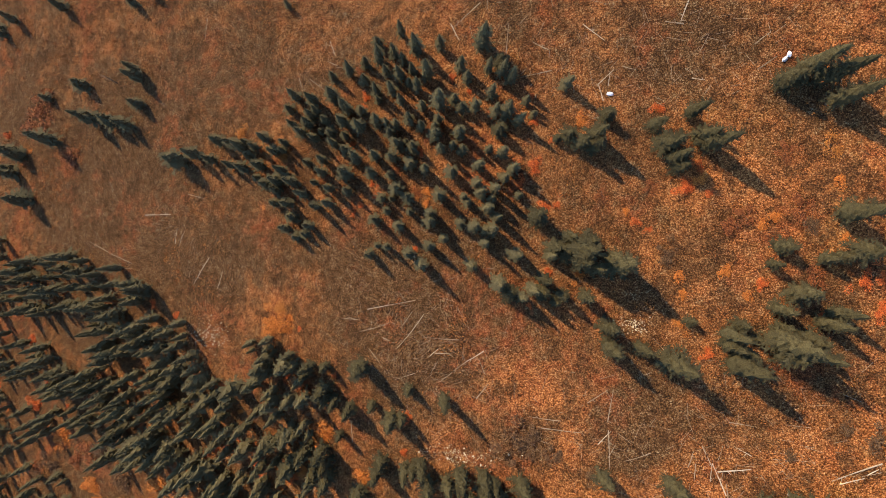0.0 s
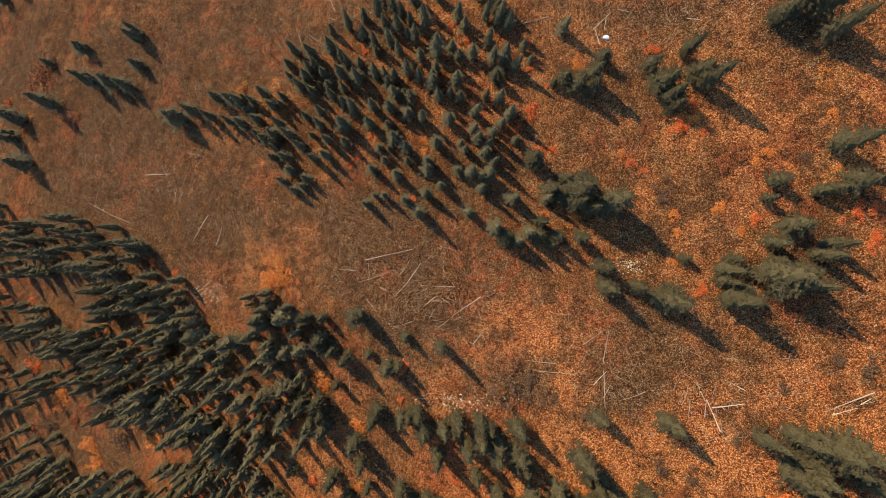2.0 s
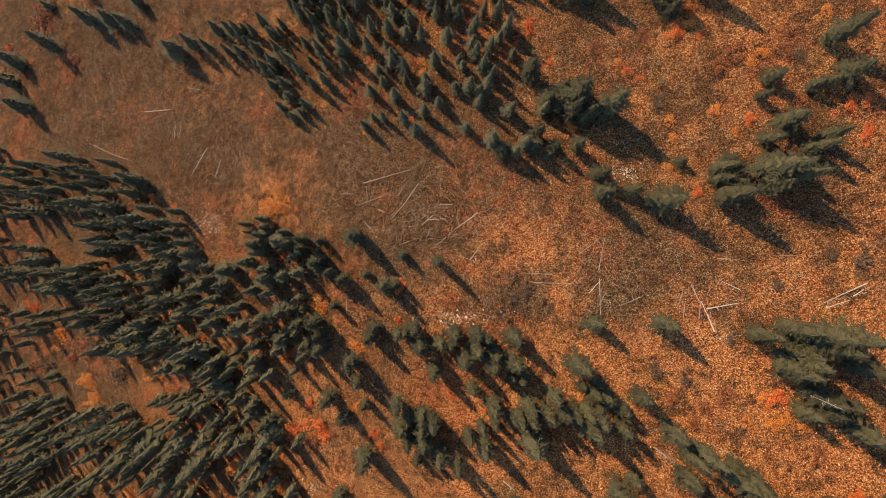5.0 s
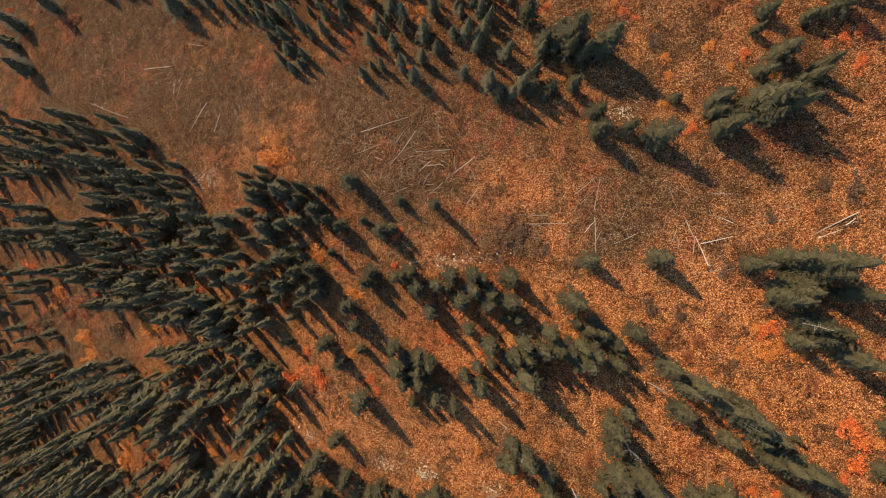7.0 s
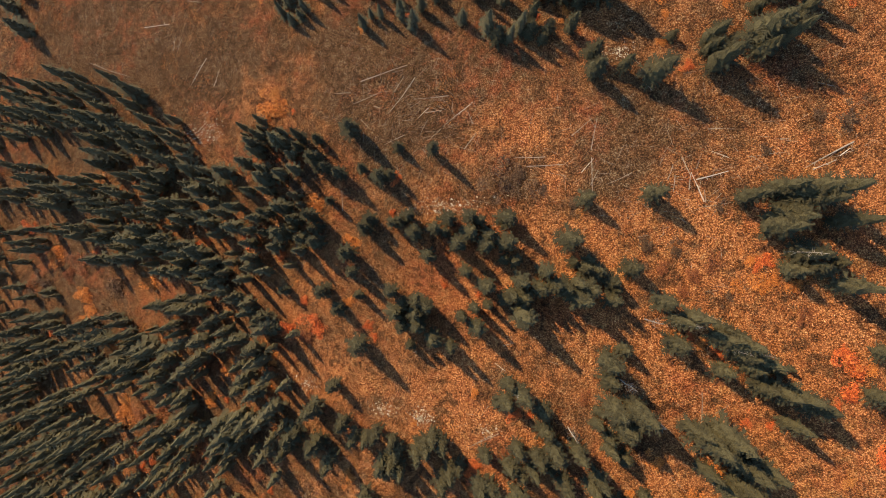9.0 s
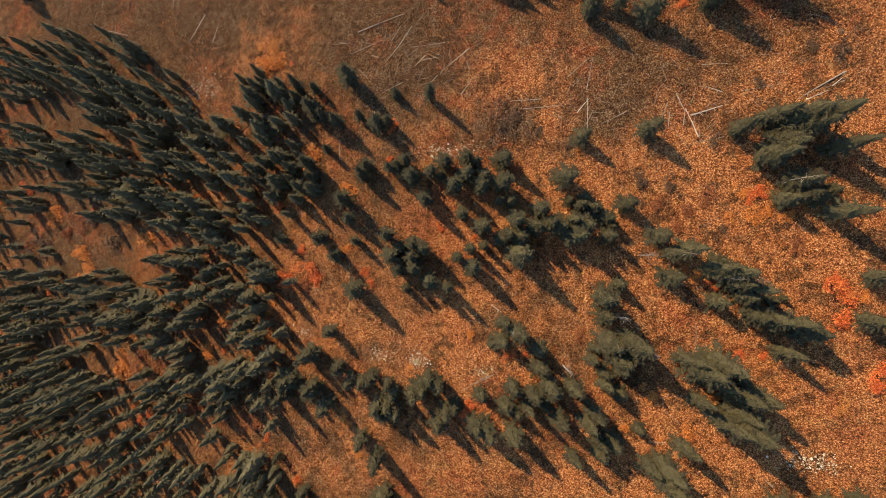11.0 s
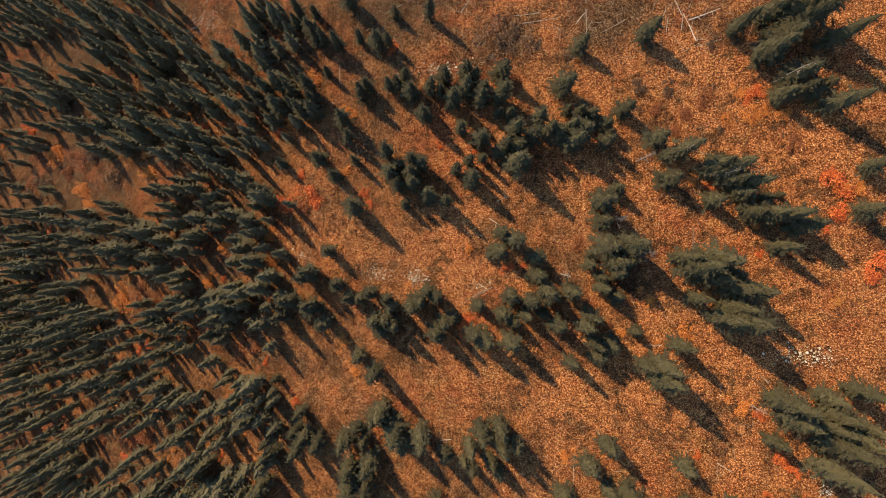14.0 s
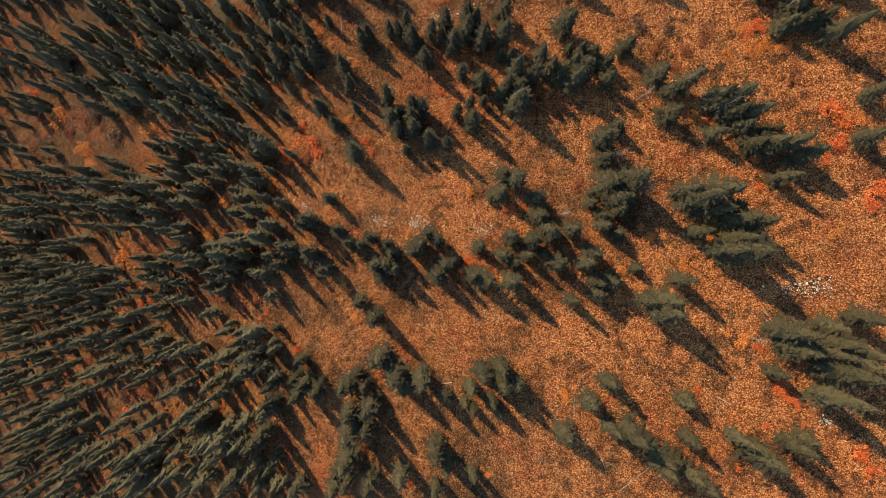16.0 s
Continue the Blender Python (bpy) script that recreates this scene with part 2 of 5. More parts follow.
def ticks(low, high, step):
    """Even steps within, ever longer ones out to the horizon."""
    inner = np.arange(low, high + step / 2, step)
    far = np.cumsum(step * 1.32 ** np.arange(1, 27))
    return np.concatenate([(low - far)[::-1], inner, high + far])


gx, gy = ticks(-118, 66, 0.75), ticks(-120, 64, 0.75)
mx, my = np.meshgrid(gx, gy)
ground_verts = np.stack([mx, my, height(mx, my)], -1).reshape(-1, 3)
ids = np.arange(len(gx) * len(gy)).reshape(len(gy), len(gx))
ground_faces = np.stack([ids[:-1, :-1], ids[:-1, 1:], ids[1:, 1:], ids[1:, :-1]], -1).reshape(-1, 4)
ground = new("ground", with_browning(mesh_of("ground", ground_verts, ground_faces, SOIL, True)))
tagged(ground, "autumn hillside of brown and orange heath soil", "ground", kind="structure")


def blades(count, size, tall, seed, area):
    """Small upright and tilted leaves in tufts, with bare gaps between: a pointed blade each."""
    r = np.random.default_rng(seed)
    tufts = count // 7
    tx, ty = r.uniform(area[0], area[1], tufts), r.uniform(area[2], area[3], tufts)
    rank = r.normal(0, 1.0, tufts)
    for turn, phase, length, _ in WAVES:
        rank += 0.35 * np.sin((tx * math.cos(turn + 1) + ty * math.sin(turn + 1)) * 6.283 / (length * 0.45) + phase)
    lush = np.repeat(np.clip(0.9 + 0.12 * rank, 0.6, 1.3), 7)
    n = tufts * 7
    x = np.repeat(tx, 7) + r.normal(0, 0.24, n)
    y = np.repeat(ty, 7) + r.normal(0, 0.24, n)
    base = np.stack([x, y, height(x, y) + r.uniform(0.02, tall, n) * lush], -1)
    turn, tilt = r.uniform(0, 6.283, n), r.normal(0, 0.85, n)
    along = np.stack([np.cos(turn) * np.cos(tilt), np.sin(turn) * np.cos(tilt), np.sin(tilt)], -1)
    lean = r.normal(0, 0.8, n)
    side = np.stack([-np.sin(turn) * np.cos(lean), np.cos(turn) * np.cos(lean), np.sin(lean)], -1)
    long = (size * lush * np.exp(r.normal(0, 0.3, n)))[:, None]
    wide = long * r.uniform(0.22, 0.45, n)[:, None]
    foot = base - along * long
    v = np.stack([foot + side * wide, base + along * long, foot - side * wide], 1).reshape(-1, 3)
    return v, np.arange(n * 3).reshape(-1, 3)


undergrowth = new("undergrowth", with_browning(mesh_of("undergrowth", *blades(680000, 0.09, 0.36, 11, (-101, 53, -113, 57)), LITTER)))
tagged(undergrowth, "orange and brown autumn grass and low leafy undergrowth", "undergrowth", kind="stuff")

# ---- trees ----


def tube(points, radii, sides=6):
    """A tapering tube along points."""
    pts = np.asarray(points, float)
    ring = np.arange(sides) * 6.2832 / sides
    verts, faces = [], []
    for i, (p, r) in enumerate(zip(pts, radii)):
        d = pts[min(i + 1, len(pts) - 1)] - pts[max(i - 1, 0)]
        d = d / np.linalg.norm(d)
        a = np.cross(d, (0.31, 0.17, 0.93) if abs(d[2]) < 0.9 else (1, 0, 0))
        a = a / np.linalg.norm(a)
        b = np.cross(d, a)
        verts.append(p + r * (np.cos(ring)[:, None] * a + np.sin(ring)[:, None] * b))
    for i in range(len(pts) - 1):
        for k in range(sides):
            q = (k + 1) % sides
            faces.append((i * sides + k, i * sides + q, (i + 1) * sides + q, (i + 1) * sides + k))
    verts = np.concatenate(verts)
    caps = len(verts)
    verts = np.concatenate([verts, pts[:1], pts[-1:]])
    last = (len(pts) - 1) * sides
    for k in range(sides):
        q = (k + 1) % sides
        faces.append((q, k, caps, caps))
        faces.append((last + k, last + q, caps + 1, caps + 1))
    return verts, np.array(faces)


def tube_mesh(name, pieces, mat):
    """Several tubes in one mesh; end caps become triangles."""
    verts, faces, n = [], [], 0
    for v, f in pieces:
        verts.append(v)
        faces += [tuple(dict.fromkeys(int(k) + n for k in row)) for row in f]
        n += len(v)
    me = bpy.data.meshes.new(name)
    me.from_pydata(np.concatenate(verts).tolist(), [], faces)
    me.materials.append(mat)
    return me


def crown_mesh(seed, wide, low, fullness, droop, ragged, core=0.6, dome=0.7, gap=1.0):
    """Boughs in whorls round a stem 1 high, each a spray of needle tufts along its rib, over the dense inner twigs. Verts and triangles."""
    r = np.random.default_rng(seed)
    verts, tris = [], []

    def point(p):
        verts.append(p)
        return len(verts) - 1

    up = np.array([0.0, 0.0, 1.0])
    lopsided, side = r.uniform(0.05, 0.2), r.uniform(0, 6.28)
    z = low
    while z < 0.985:
        t = (z - low) / (1 - low)
        reach = wide * (1 - t) ** dome * min(1.0, 0.5 + t * 3) + 0.008
        count = int(r.integers(6, 9)) if t < 0.8 else 5
        start = r.uniform(0, 6.28)
        for k in range(count):
            turn = start + k * 6.283 / count + r.normal(0, 0.25)
            long = reach * r.uniform(1 - ragged, 1 + ragged * 0.5) * (1 + lopsided * math.cos(turn - side))
            if r.random() > fullness:
                long *= 0.55
            out = np.array([math.cos(turn), math.sin(turn), 0])
            across = np.array([-math.sin(turn), math.cos(turn), 0])
            fall = droop * (0.4 + 0.9 * (1 - t)) + r.normal(0, 0.1) - max(0.0, t - 0.6) * 1.6
            steps = 6 if long > 0.06 else 3

            def at(s):
                return up * (z + long * (0.25 * droop * s * s - fall * s)) + out * long * s

            rib = [point(at(0.12 + 0.88 * i / steps)) for i in range(steps + 1)]
            for i in range(steps):
                s = (i + 0.5) / steps
                w = long * (0.34 - 0.2 * s) * r.uniform(0.4, 1.35)
                for sign in (-1, 1):
                    tip = at(min(1.08, s + r.uniform(0.15, 0.32))) + across * sign * w + up * (r.normal(0, 0.05) * long - 0.12 * w)
                    tris.append((rib[i], rib[i + 1], point(tip)))
                if i % 2:
                    continue
                hang = at(s + 0.1) + across * r.normal(0, 0.4) * w - up * 0.5 * w
                tris.append((rib[i], rib[i + 1], point(hang)))
        z += gap * (0.027 + 0.014 * (1 - t)) * r.uniform(0.8, 1.2)
    levels, sides = 9, 7
    rings = []
    for i in range(levels):
        t = i / levels
        reach = wide * core * (1 - t) ** dome * min(1.0, 0.4 + t * 3) + 0.004
        rings.append([point(np.array([math.cos(a) * reach * r.uniform(0.7, 1.3), math.sin(a) * reach * r.uniform(0.7, 1.3), low + t * (0.99 - low) + r.normal(0, 0.008)])) for a in (np.arange(sides) + 0.5 * (i % 2)) * 6.283 / sides])
    top = point(np.array([0, 0, 1.0]))
    for i in range(levels - 1):
        for k in range(sides):
            q = (k + 1) % sides
            tris.append((rings[i][k], rings[i][q], rings[i + 1][k]))
            tris.append((rings[i][q], rings[i + 1][q], rings[i + 1][k]))
    for k in range(sides):
        tris.append((rings[-1][k], rings[-1][(k + 1) % sides], top))
    return np.array(verts), np.array(tris)


def conifer(seed, kind):
    """One conifer 1 high, standing at the origin, to be copied at its true height."""
    if kind == "spruce":
        shape, mat = crown_mesh(seed, 0.14, 0.06, 0.86, 0.5, 0.55, 0.62, 0.7, 1.3), SPRUCE
    elif kind == "young_spruce":
        shape, mat = crown_mesh(seed, 0.124, 0.06, 0.84, 0.42, 0.5, 0.63, 0.72, 1.25), SPRUCE
    elif kind == "fir":
        shape, mat = crown_mesh(seed, 0.136, 0.07, 0.88, 0.4, 0.6, 0.64, 0.52, 1.15), PINE
    else:
        shape, mat = crown_mesh(seed, 0.155, 0.08, 0.88, 0.36, 0.6, 0.64, 0.55, 1.15), PINE
    base = new(kind + "_tree")
    part("crown", mesh_of("crown", *shape, mat), base)
    r = np.random.default_rng(seed + 500)
    bend = r.normal(0, 0.006, 2)
    path = [(bend[0] * math.sin(s * 3), bend[1] * math.sin(s * 3), s) for s in (-0.04, 0.0, 0.06, 0.3, 0.6, 0.9)]
    part("trunk", tube_mesh("trunk", [tube(path, (0.021, 0.018, 0.0145, 0.0105, 0.006, 0.002), 7)], BARK), base)
    return base


GROVE_1 = [
    (-96.6, 47.7, 3.5), (-95.5, 46.2, 4.8), (-91.8, 48.6, 7.3), (-77, 48.5, 7.8), (-57.8, 45.8, 4.7), (-53.5, 46.9, 4.6), (-24.9, 39.1, 3.9),
    (-80.6, 30.4, 4), (-70.1, 31.5, 5.8), (-67.1, 24.7, 9.9), (-62, 23.5, 7.7), (-58.1, 22.7, 7.4), (-56.7, 33, 6.8), (-56.1, 31.4, 7.7),
    (-55.9, 26.5, 5.6), (-22.9, 23.8, 7.6), (-19.8, 23, 7.2), (-16.7, 26.2, 5.1), (-16.6, 23, 8.3), (-14, 26.5, 8.5), (-11.7, 27.6, 5.2),
    (-11.5, 25, 6.4), (-9.8, 23.1, 6.9), (-9.5, 30.4, 5.4), (-9.4, 27.9, 8.1), (-8.2, 25.7, 6.4), (-7.3, 22.8, 7.4), (-7.1, 28.3, 7.5),
    (-6.1, 25, 6.9), (-6, 31.3, 7.2), (-5.6, 27.3, 5.9), (-4.8, 24, 3.9), (-4.4, 25.6, 6.1),
]
GROVE_2 = [
    (-3.7, 28.6, 9.1), (-3.7, 23.1, 7.5), (-2.2, 24.6, 9.1), (-0.5, 28.6, 5.4), (2.3, 25.2, 6.8), (3.3, 23.1, 6.3), (5, 28, 9.9), (6.1, 24.3, 7.5),
    (7.6, 25.1, 4.8), (7.7, 23.6, 8.6), (8.9, 22.5, 7.5), (-91.1, 16.6, 6), (-90.5, 15.5, 7.6), (-89.4, 19.9, 9.1), (-88.4, 19, 6.6),
    (-85.6, 9.7, 9.5), (-78.4, 21.4, 10.9), (-45.8, 15.4, 8.9), (-42.5, 16.2, 8), (-39, 14.9, 7.6), (-37.7, 18.1, 7.1), (-35.1, 13.8, 6.5),
    (-34.6, 17.5, 7.3), (-32.9, 16.6, 8.2), (-32.7, 13.3, 6.7), (-32.2, 17.4, 4.7), (-31.7, 15.1, 5.3), (-30.4, 16.5, 6.5), (-30, 11.5, 4.5),
    (-29.3, 13.4, 6.6), (-28.5, 17.7, 6.8), (-28.2, 10.5, 6.4), (-26.8, 15.7, 6.2),
]
GROVE_3 = [
    (-26.4, 9.5, 6.3), (-26.4, 10.9, 7.1), (-25.4, 15.7, 5), (-25.3, 12.3, 8.4), (-25, 16.8, 5.5), (-24.4, 11, 5.5), (-24.1, 22, 5.2),
    (-23.3, 10.5, 8.3), (-23.3, 19.4, 7.4), (-21.8, 18, 7.5), (-21.4, 8.4, 8.7), (-21, 13.4, 5.4), (-21, 19.5, 6.7), (-20.3, 20.4, 7),
    (-19.7, 17.1, 6.7), (-19.7, 10.3, 4.9), (-19.6, 21.4, 5.6), (-18.8, 18.1, 3.8), (-18.2, 13.6, 7.7), (-18.2, 11.6, 8), (-18.2, 19.7, 5.5),
    (-17.1, 17.9, 4.6), (-17, 9.2, 7.2), (-16.4, 15.9, 7.6), (-14.8, 21.5, 8.3), (-14.8, 19.1, 8.5), (-14.7, 17.1, 4.8), (-14.6, 11.4, 8.9),
    (-14.5, 14.9, 5.9), (-14.2, 8.7, 5.4), (-14.1, 20.7, 7.1), (-12.9, 13.3, 8.9), (-12.2, 18, 8.4),
]
GROVE_4 = [
    (-12, 20.4, 5), (-10.5, 11.2, 7), (-10, 13.6, 7.3), (-9.6, 18.5, 6.9), (-9.5, 21.9, 4.4), (-8.9, 7.6, 4.7), (-8.1, 18.4, 6.1), (-7.7, 16.7, 5.7),
    (-7.4, 10.8, 4.8), (-7.3, 13.4, 6.8), (-6.8, 18, 5.3), (-6.5, 15.3, 6.9), (-6.5, 8.7, 7.6), (-6, 21.4, 6.5), (-5.3, 15.6, 3), (-4.9, 18.6, 7.4),
    (-4.8, 12.2, 5.7), (-4.3, 14.7, 4.8), (-3, 17.3, 7), (-2.9, 20.3, 5.2), (-2.6, 11.4, 7.3), (-1.3, 16, 7.4), (-1.1, 17.1, 6.1), (-0.7, 18.1, 6.6),
    (-0.7, 20.5, 9.3), (-0.5, 7.6, 7.2), (-0.3, 14, 7.5), (1.1, 10.6, 6.2), (1.3, 20.8, 5.1), (1.3, 14.4, 5.5), (2.1, 16, 7.5), (2.5, 19.6, 4.4),
    (2.6, 13.7, 5.9),
]
GROVE_5 = [
    (4.3, 9, 7.6), (4.4, 11.5, 7.9), (4.4, 19.3, 6.5), (5.9, 13.5, 6.3), (6.4, 20.7, 7), (6.7, 8.2, 7.8), (6.8, 18.2, 7.2), (7.3, 16, 5.2),
    (7.7, 12.8, 7.3), (8, 9.5, 5), (8.3, 18.2, 8.2), (8.8, 10.5, 8), (9.6, 16.9, 7.4), (10.8, 19.5, 4.9), (11.6, 17.8, 3.3), (14.4, 14.3, 3.2),
    (15.5, 21, 6.1), (15.5, 14.5, 5.1), (17, 13.3, 8), (18.4, 14.4, 8.7), (18.7, 13, 6.1), (19.8, 16.6, 4.6), (24.8, 15.1, 6), (25.9, 12.5, 7.7),
    (26.5, 10.9, 7.7), (27.4, 10, 5.2), (28.3, 16, 7.7), (29, 13.3, 7.8), (29.9, 12.4, 9.5), (36.6, 18.5, 6.3), (37.8, 19.3, 9.9), (39.7, 18.4, 9.9),
    (40.8, 15.9, 9.9),
]
GROVE_6 = [
    (-85.6, -4.6, 9.9), (-82, -6, 8.4), (-77.4, -3.2, 7.4), (-73.3, -3.8, 8.4), (-69.9, -7.4, 9.1), (-67.6, -4.3, 9.1), (-64.7, -7.2, 8.6),
    (-59.7, -3.6, 8.9), (-55.2, -6.3, 8.6), (-53.3, -7.3, 8.7), (-26.6, 7.3, 5.7), (-24.6, 3.4, 7.1), (-24.6, 7.3, 7), (-23.7, 5.2, 5.4),
    (-22.9, 1.9, 4.7), (-21.5, 2.5, 4.1), (-20.8, 3.7, 5.8), (-19.4, 6.7, 7.6), (-17.3, 7, 6.5), (-10.7, -0.5, 6.4), (-9.8, 4.4, 5.9),
    (-9.5, 0.7, 4.5), (-8.1, 5.6, 5.2), (-8.1, 0.5, 5.5), (-7.4, 7.4, 3.6), (-6.3, 3.5, 5.7), (-4.9, 7.3, 6.5), (-4.9, -0.3, 9), (-4.8, 5.5, 5.2),
    (-3.2, -1.6, 8.2), (-2, 0.5, 6.2), (-1.7, 3.9, 6.4), (-1.7, 5.1, 6),
]
GROVE_7 = [
    (0, 1.8, 6.7), (2.2, 3.8, 4.7), (2.7, 7.3, 5.3), (3.4, 6.5, 4.6), (3.7, -1.9, 5.4), (4.1, 3.2, 8), (4.8, 7.5, 7.7), (5.5, 1, 7.3),
    (5.5, 2.6, 5.5), (5.8, 5.6, 8.2), (6.5, 2.8, 8.4), (6.5, 6.7, 5.7), (6.8, 4.2, 7.7), (7.3, -4.1, 8.6), (8.4, -5.4, 5.8), (9.2, -0.5, 7.7),
    (9.8, 7.2, 4.6), (10, -5.8, 7), (11.2, -4.7, 8.2), (11.8, 4.5, 7.5), (12.4, -5, 5.4), (12.6, -3.5, 7.7), (13.4, -0.6, 6.3), (14, 0.6, 7.2),
    (14.1, -6.4, 3.6), (14.7, -5.3, 5.7), (15.3, 0, 5.2), (15.4, 1.9, 6.5), (16.5, -1.2, 9.7), (16.7, 0.4, 11.5), (17.4, -5.5, 7), (17.7, -0.1, 3.9),
    (18, 1.4, 6),
]
GROVE_8 = [
    (18.2, -2.1, 8.7), (20.5, -1.1, 10.7), (35.9, -1.2, 4), (36.3, -6, 5), (36.5, 0.7, 4.6), (37.9, -4.1, 6), (40, -7.3, 6.7), (40.2, -0.6, 3.7),
    (40.9, -6.1, 6.9), (41.4, -0.2, 3.3), (41.5, 4.2, 8.8), (42.7, 0.2, 6), (-85.2, -8.6, 8.7), (-84.8, -12.8, 8.6), (-84.1, -19.1, 10),
    (-80.1, -8.4, 9.4), (-78.4, -22, 10.3), (-78.2, -11.8, 8.4), (-75.3, -8, 10), (-70.4, -10.7, 8.5), (-64.4, -10.7, 10), (-62.6, -15.2, 10),
    (-61, -17.5, 9.7), (-60.2, -19.8, 10.1), (-58.8, -11.9, 10.3), (-56.5, -14.5, 9.1), (-54, -22, 10.1), (-53.7, -16.8, 9), (-50.5, -14.5, 8.6),
    (-48.7, -17, 10.4), (-47.3, -19.3, 9.2), (-45.8, -22.4, 9), (-44.4, -16.1, 9.1),
]
GROVE_9 = [
    (-42.2, -18, 9.6), (-40.1, -21.6, 9.9), (-33.5, -22.1, 10), (-29.8, -20.9, 9.2),
    (-28.1, -18.3, 9.6), (-27.4, -16.6, 8.6), (-24.2, -17.7, 9.6), (-23.5, -16.3, 6), (-22.9, -17.8, 5.1), (-20.6, -18.6, 6.2), (-20, -17.6, 9.6),
    (-17.7, -17.4, 5.4), (-17.6, -20.6, 8.4), (-17.1, -21.8, 7.9), (-16.1, -22, 8.4), (-11.9, -16.6, 9.4), (-10.3, -22.2, 6), (-4.9, -19.4, 5),
    (0, -20, 8.6), (19.8, -9.2, 6), (19.9, -11.4, 7.7), (23.2, -11.1, 6.6), (26.1, -12.7, 9.2), (28.4, -8, 3), (31.6, -9, 7.7), (31.7, -10.2, 6),
    (32.2, -12.3, 9.7), (32.9, -8, 4), (33, -11, 5.7), (34.2, -9.4, 3.4),
]
GROVE_10 = [
    (36.1, -9.2, 9.9), (36.5, -8.1, 4.2), (36.6, -11, 6.5), (38, -10.3, 9.4), (38.6, -8.9, 6.3), (-83.6, -24.3, 9), (-82.7, -32.2, 8),
    (-74.6, -31.6, 9.7), (-74.4, -26, 9.2), (-73.5, -23.6, 10.1), (-65.8, -24.2, 10.3), (-65.2, -31.2, 8.5), (-63, -27.2, 8.8), (-60.2, -23.7, 8.7),
    (-59.4, -36.8, 10.5), (-57.3, -27.1, 9.1), (-55.9, -31.1, 9), (-55, -25.4, 10.3), (-54.1, -36.7, 9.8), (-52.5, -33.2, 9.6), (-49.5, -31.7, 10),
    (-49, -35.5, 9.2), (-48.8, -24.8, 10), (-46, -27.5, 9), (-45.8, -33, 9.4), (-44.3, -34.2, 9.1), (-41.4, -27, 8.6), (-41.4, -30.1, 9),
    (-40.2, -34.1, 9.7), (-38.4, -24.5, 9.3), (-37.9, -35.3, 9.8), (-35.9, -26.9, 10), (-35.9, -30.4, 10.6),
]
GROVE_11 = [
    (-31, -27.7, 9.9), (-31, -31.1, 10.1), (-28.9, -25.2, 8.3), (-28.2, -33.6, 9.2), (-27.3, -29.4, 9.2), (-27.3, -36.9, 7.9), (-26.4, -23.5, 9.4),
    (-25.1, -28.8, 9.6), (-25.1, -31.8, 8), (-23.7, -28, 9.6), (-23.4, -22.7, 8.3), (-22.6, -32, 9.6), (-22.3, -27.7, 6.4), (-20.5, -29.7, 9.6),
    (-19.5, -34.4, 8.2), (-19, -32.7, 9.6), (-17.8, -29.5, 9.6), (-17.4, -31.2, 7.8), (-16.8, -33.2, 9.6), (-15.1, -27.1, 5.1), (-13.5, -22.9, 8.4),
    (-12.1, -34.7, 8.5), (-11.4, -37.4, 8.4), (-9.3, -31.3, 8.4), (-8.8, -29.9, 6), (-7.3, -23.5, 8.4), (-5.8, -23.3, 6), (-5.4, -30.1, 8.4),
    (-4.1, -30, 6.8), (-3.2, -29.3, 8.4), (-2, -31.8, 8.4), (-0.3, -34.6, 8.4), (0.4, -31, 8.4),
]
GROVE_12 = [
    (2, -31.5, 5.7), (2.3, -29.6, 8.4), (3.7, -33, 8.4), (4.8, -36.7, 6), (5.2, -29.4, 8.4), (5.6, -31.7, 8.4), (6.6, -30.1, 7), (7.4, -33.3, 8.4),
    (7.6, -31.9, 7.1), (9.7, -35, 4.5), (9.8, -32.9, 8.4), (9.9, -29.5, 7.4), (11.1, -35.3, 4.6), (14.7, -36.5, 8.4), (17.3, -32.2, 8.4),
    (18.1, -35.1, 3.8), (19.1, -35.9, 5.9), (19.4, -27.3, 6.1), (20, -34.9, 3.1), (20.6, -36.1, 5), (22.3, -37.4, 5), (24.4, -35.8, 5.7),
    (26.3, -26.6, 7.5), (35.1, -27.4, 7.9), (37.6, -30.5, 8.8), (37.7, -26.4, 8.8), (38.6, -30.1, 8.8), (38.7, -28.9, 7), (39.4, -35.4, 5.7),
    (39.5, -26.9, 9.9), (39.9, -27.9, 9.9), (40.2, -33.6, 7.7), (41.1, -34.8, 6),
]
GROVE_13 = [
    (41.8, -27.1, 9.9), (42.3, -35.1, 4.1), (43, -30, 9.9), (43.5, -34.4, 3.6), (43.7, -36.8, 8.8), (-81, -47.9, 8.6), (-80.6, -51.7, 9.9),
    (-75.7, -48.5, 9.2), (-73.7, -43.6, 5), (-71.1, -47.6, 9), (-57.9, -51, 9.1), (-55.8, -47, 8.6), (-53.8, -47.9, 9.3), (-51.9, -49.4, 9.9),
    (-47.8, -51.4, 9.8), (-46.9, -44.4, 7), (-46.6, -52.3, 9.3), (-43.2, -50.8, 9), (-42.3, -47.2, 9.4), (-41.8, -44.9, 8), (-41.1, -38.1, 8.8),
    (-41, -42.9, 7.9), (-37.4, -44.4, 8.1), (-36.8, -42.6, 9.2), (-36.7, -37.8, 9.7), (-36.7, -49.1, 9.4), (-36.6, -51.8, 9.7), (-34.7, -40.2, 8.4),
    (-34.2, -45.7, 8), (-33, -38.1, 7.9), (-32.6, -49.5, 9.6), (-32, -47.1, 8.3), (-30.6, -42.1, 8.4),
]
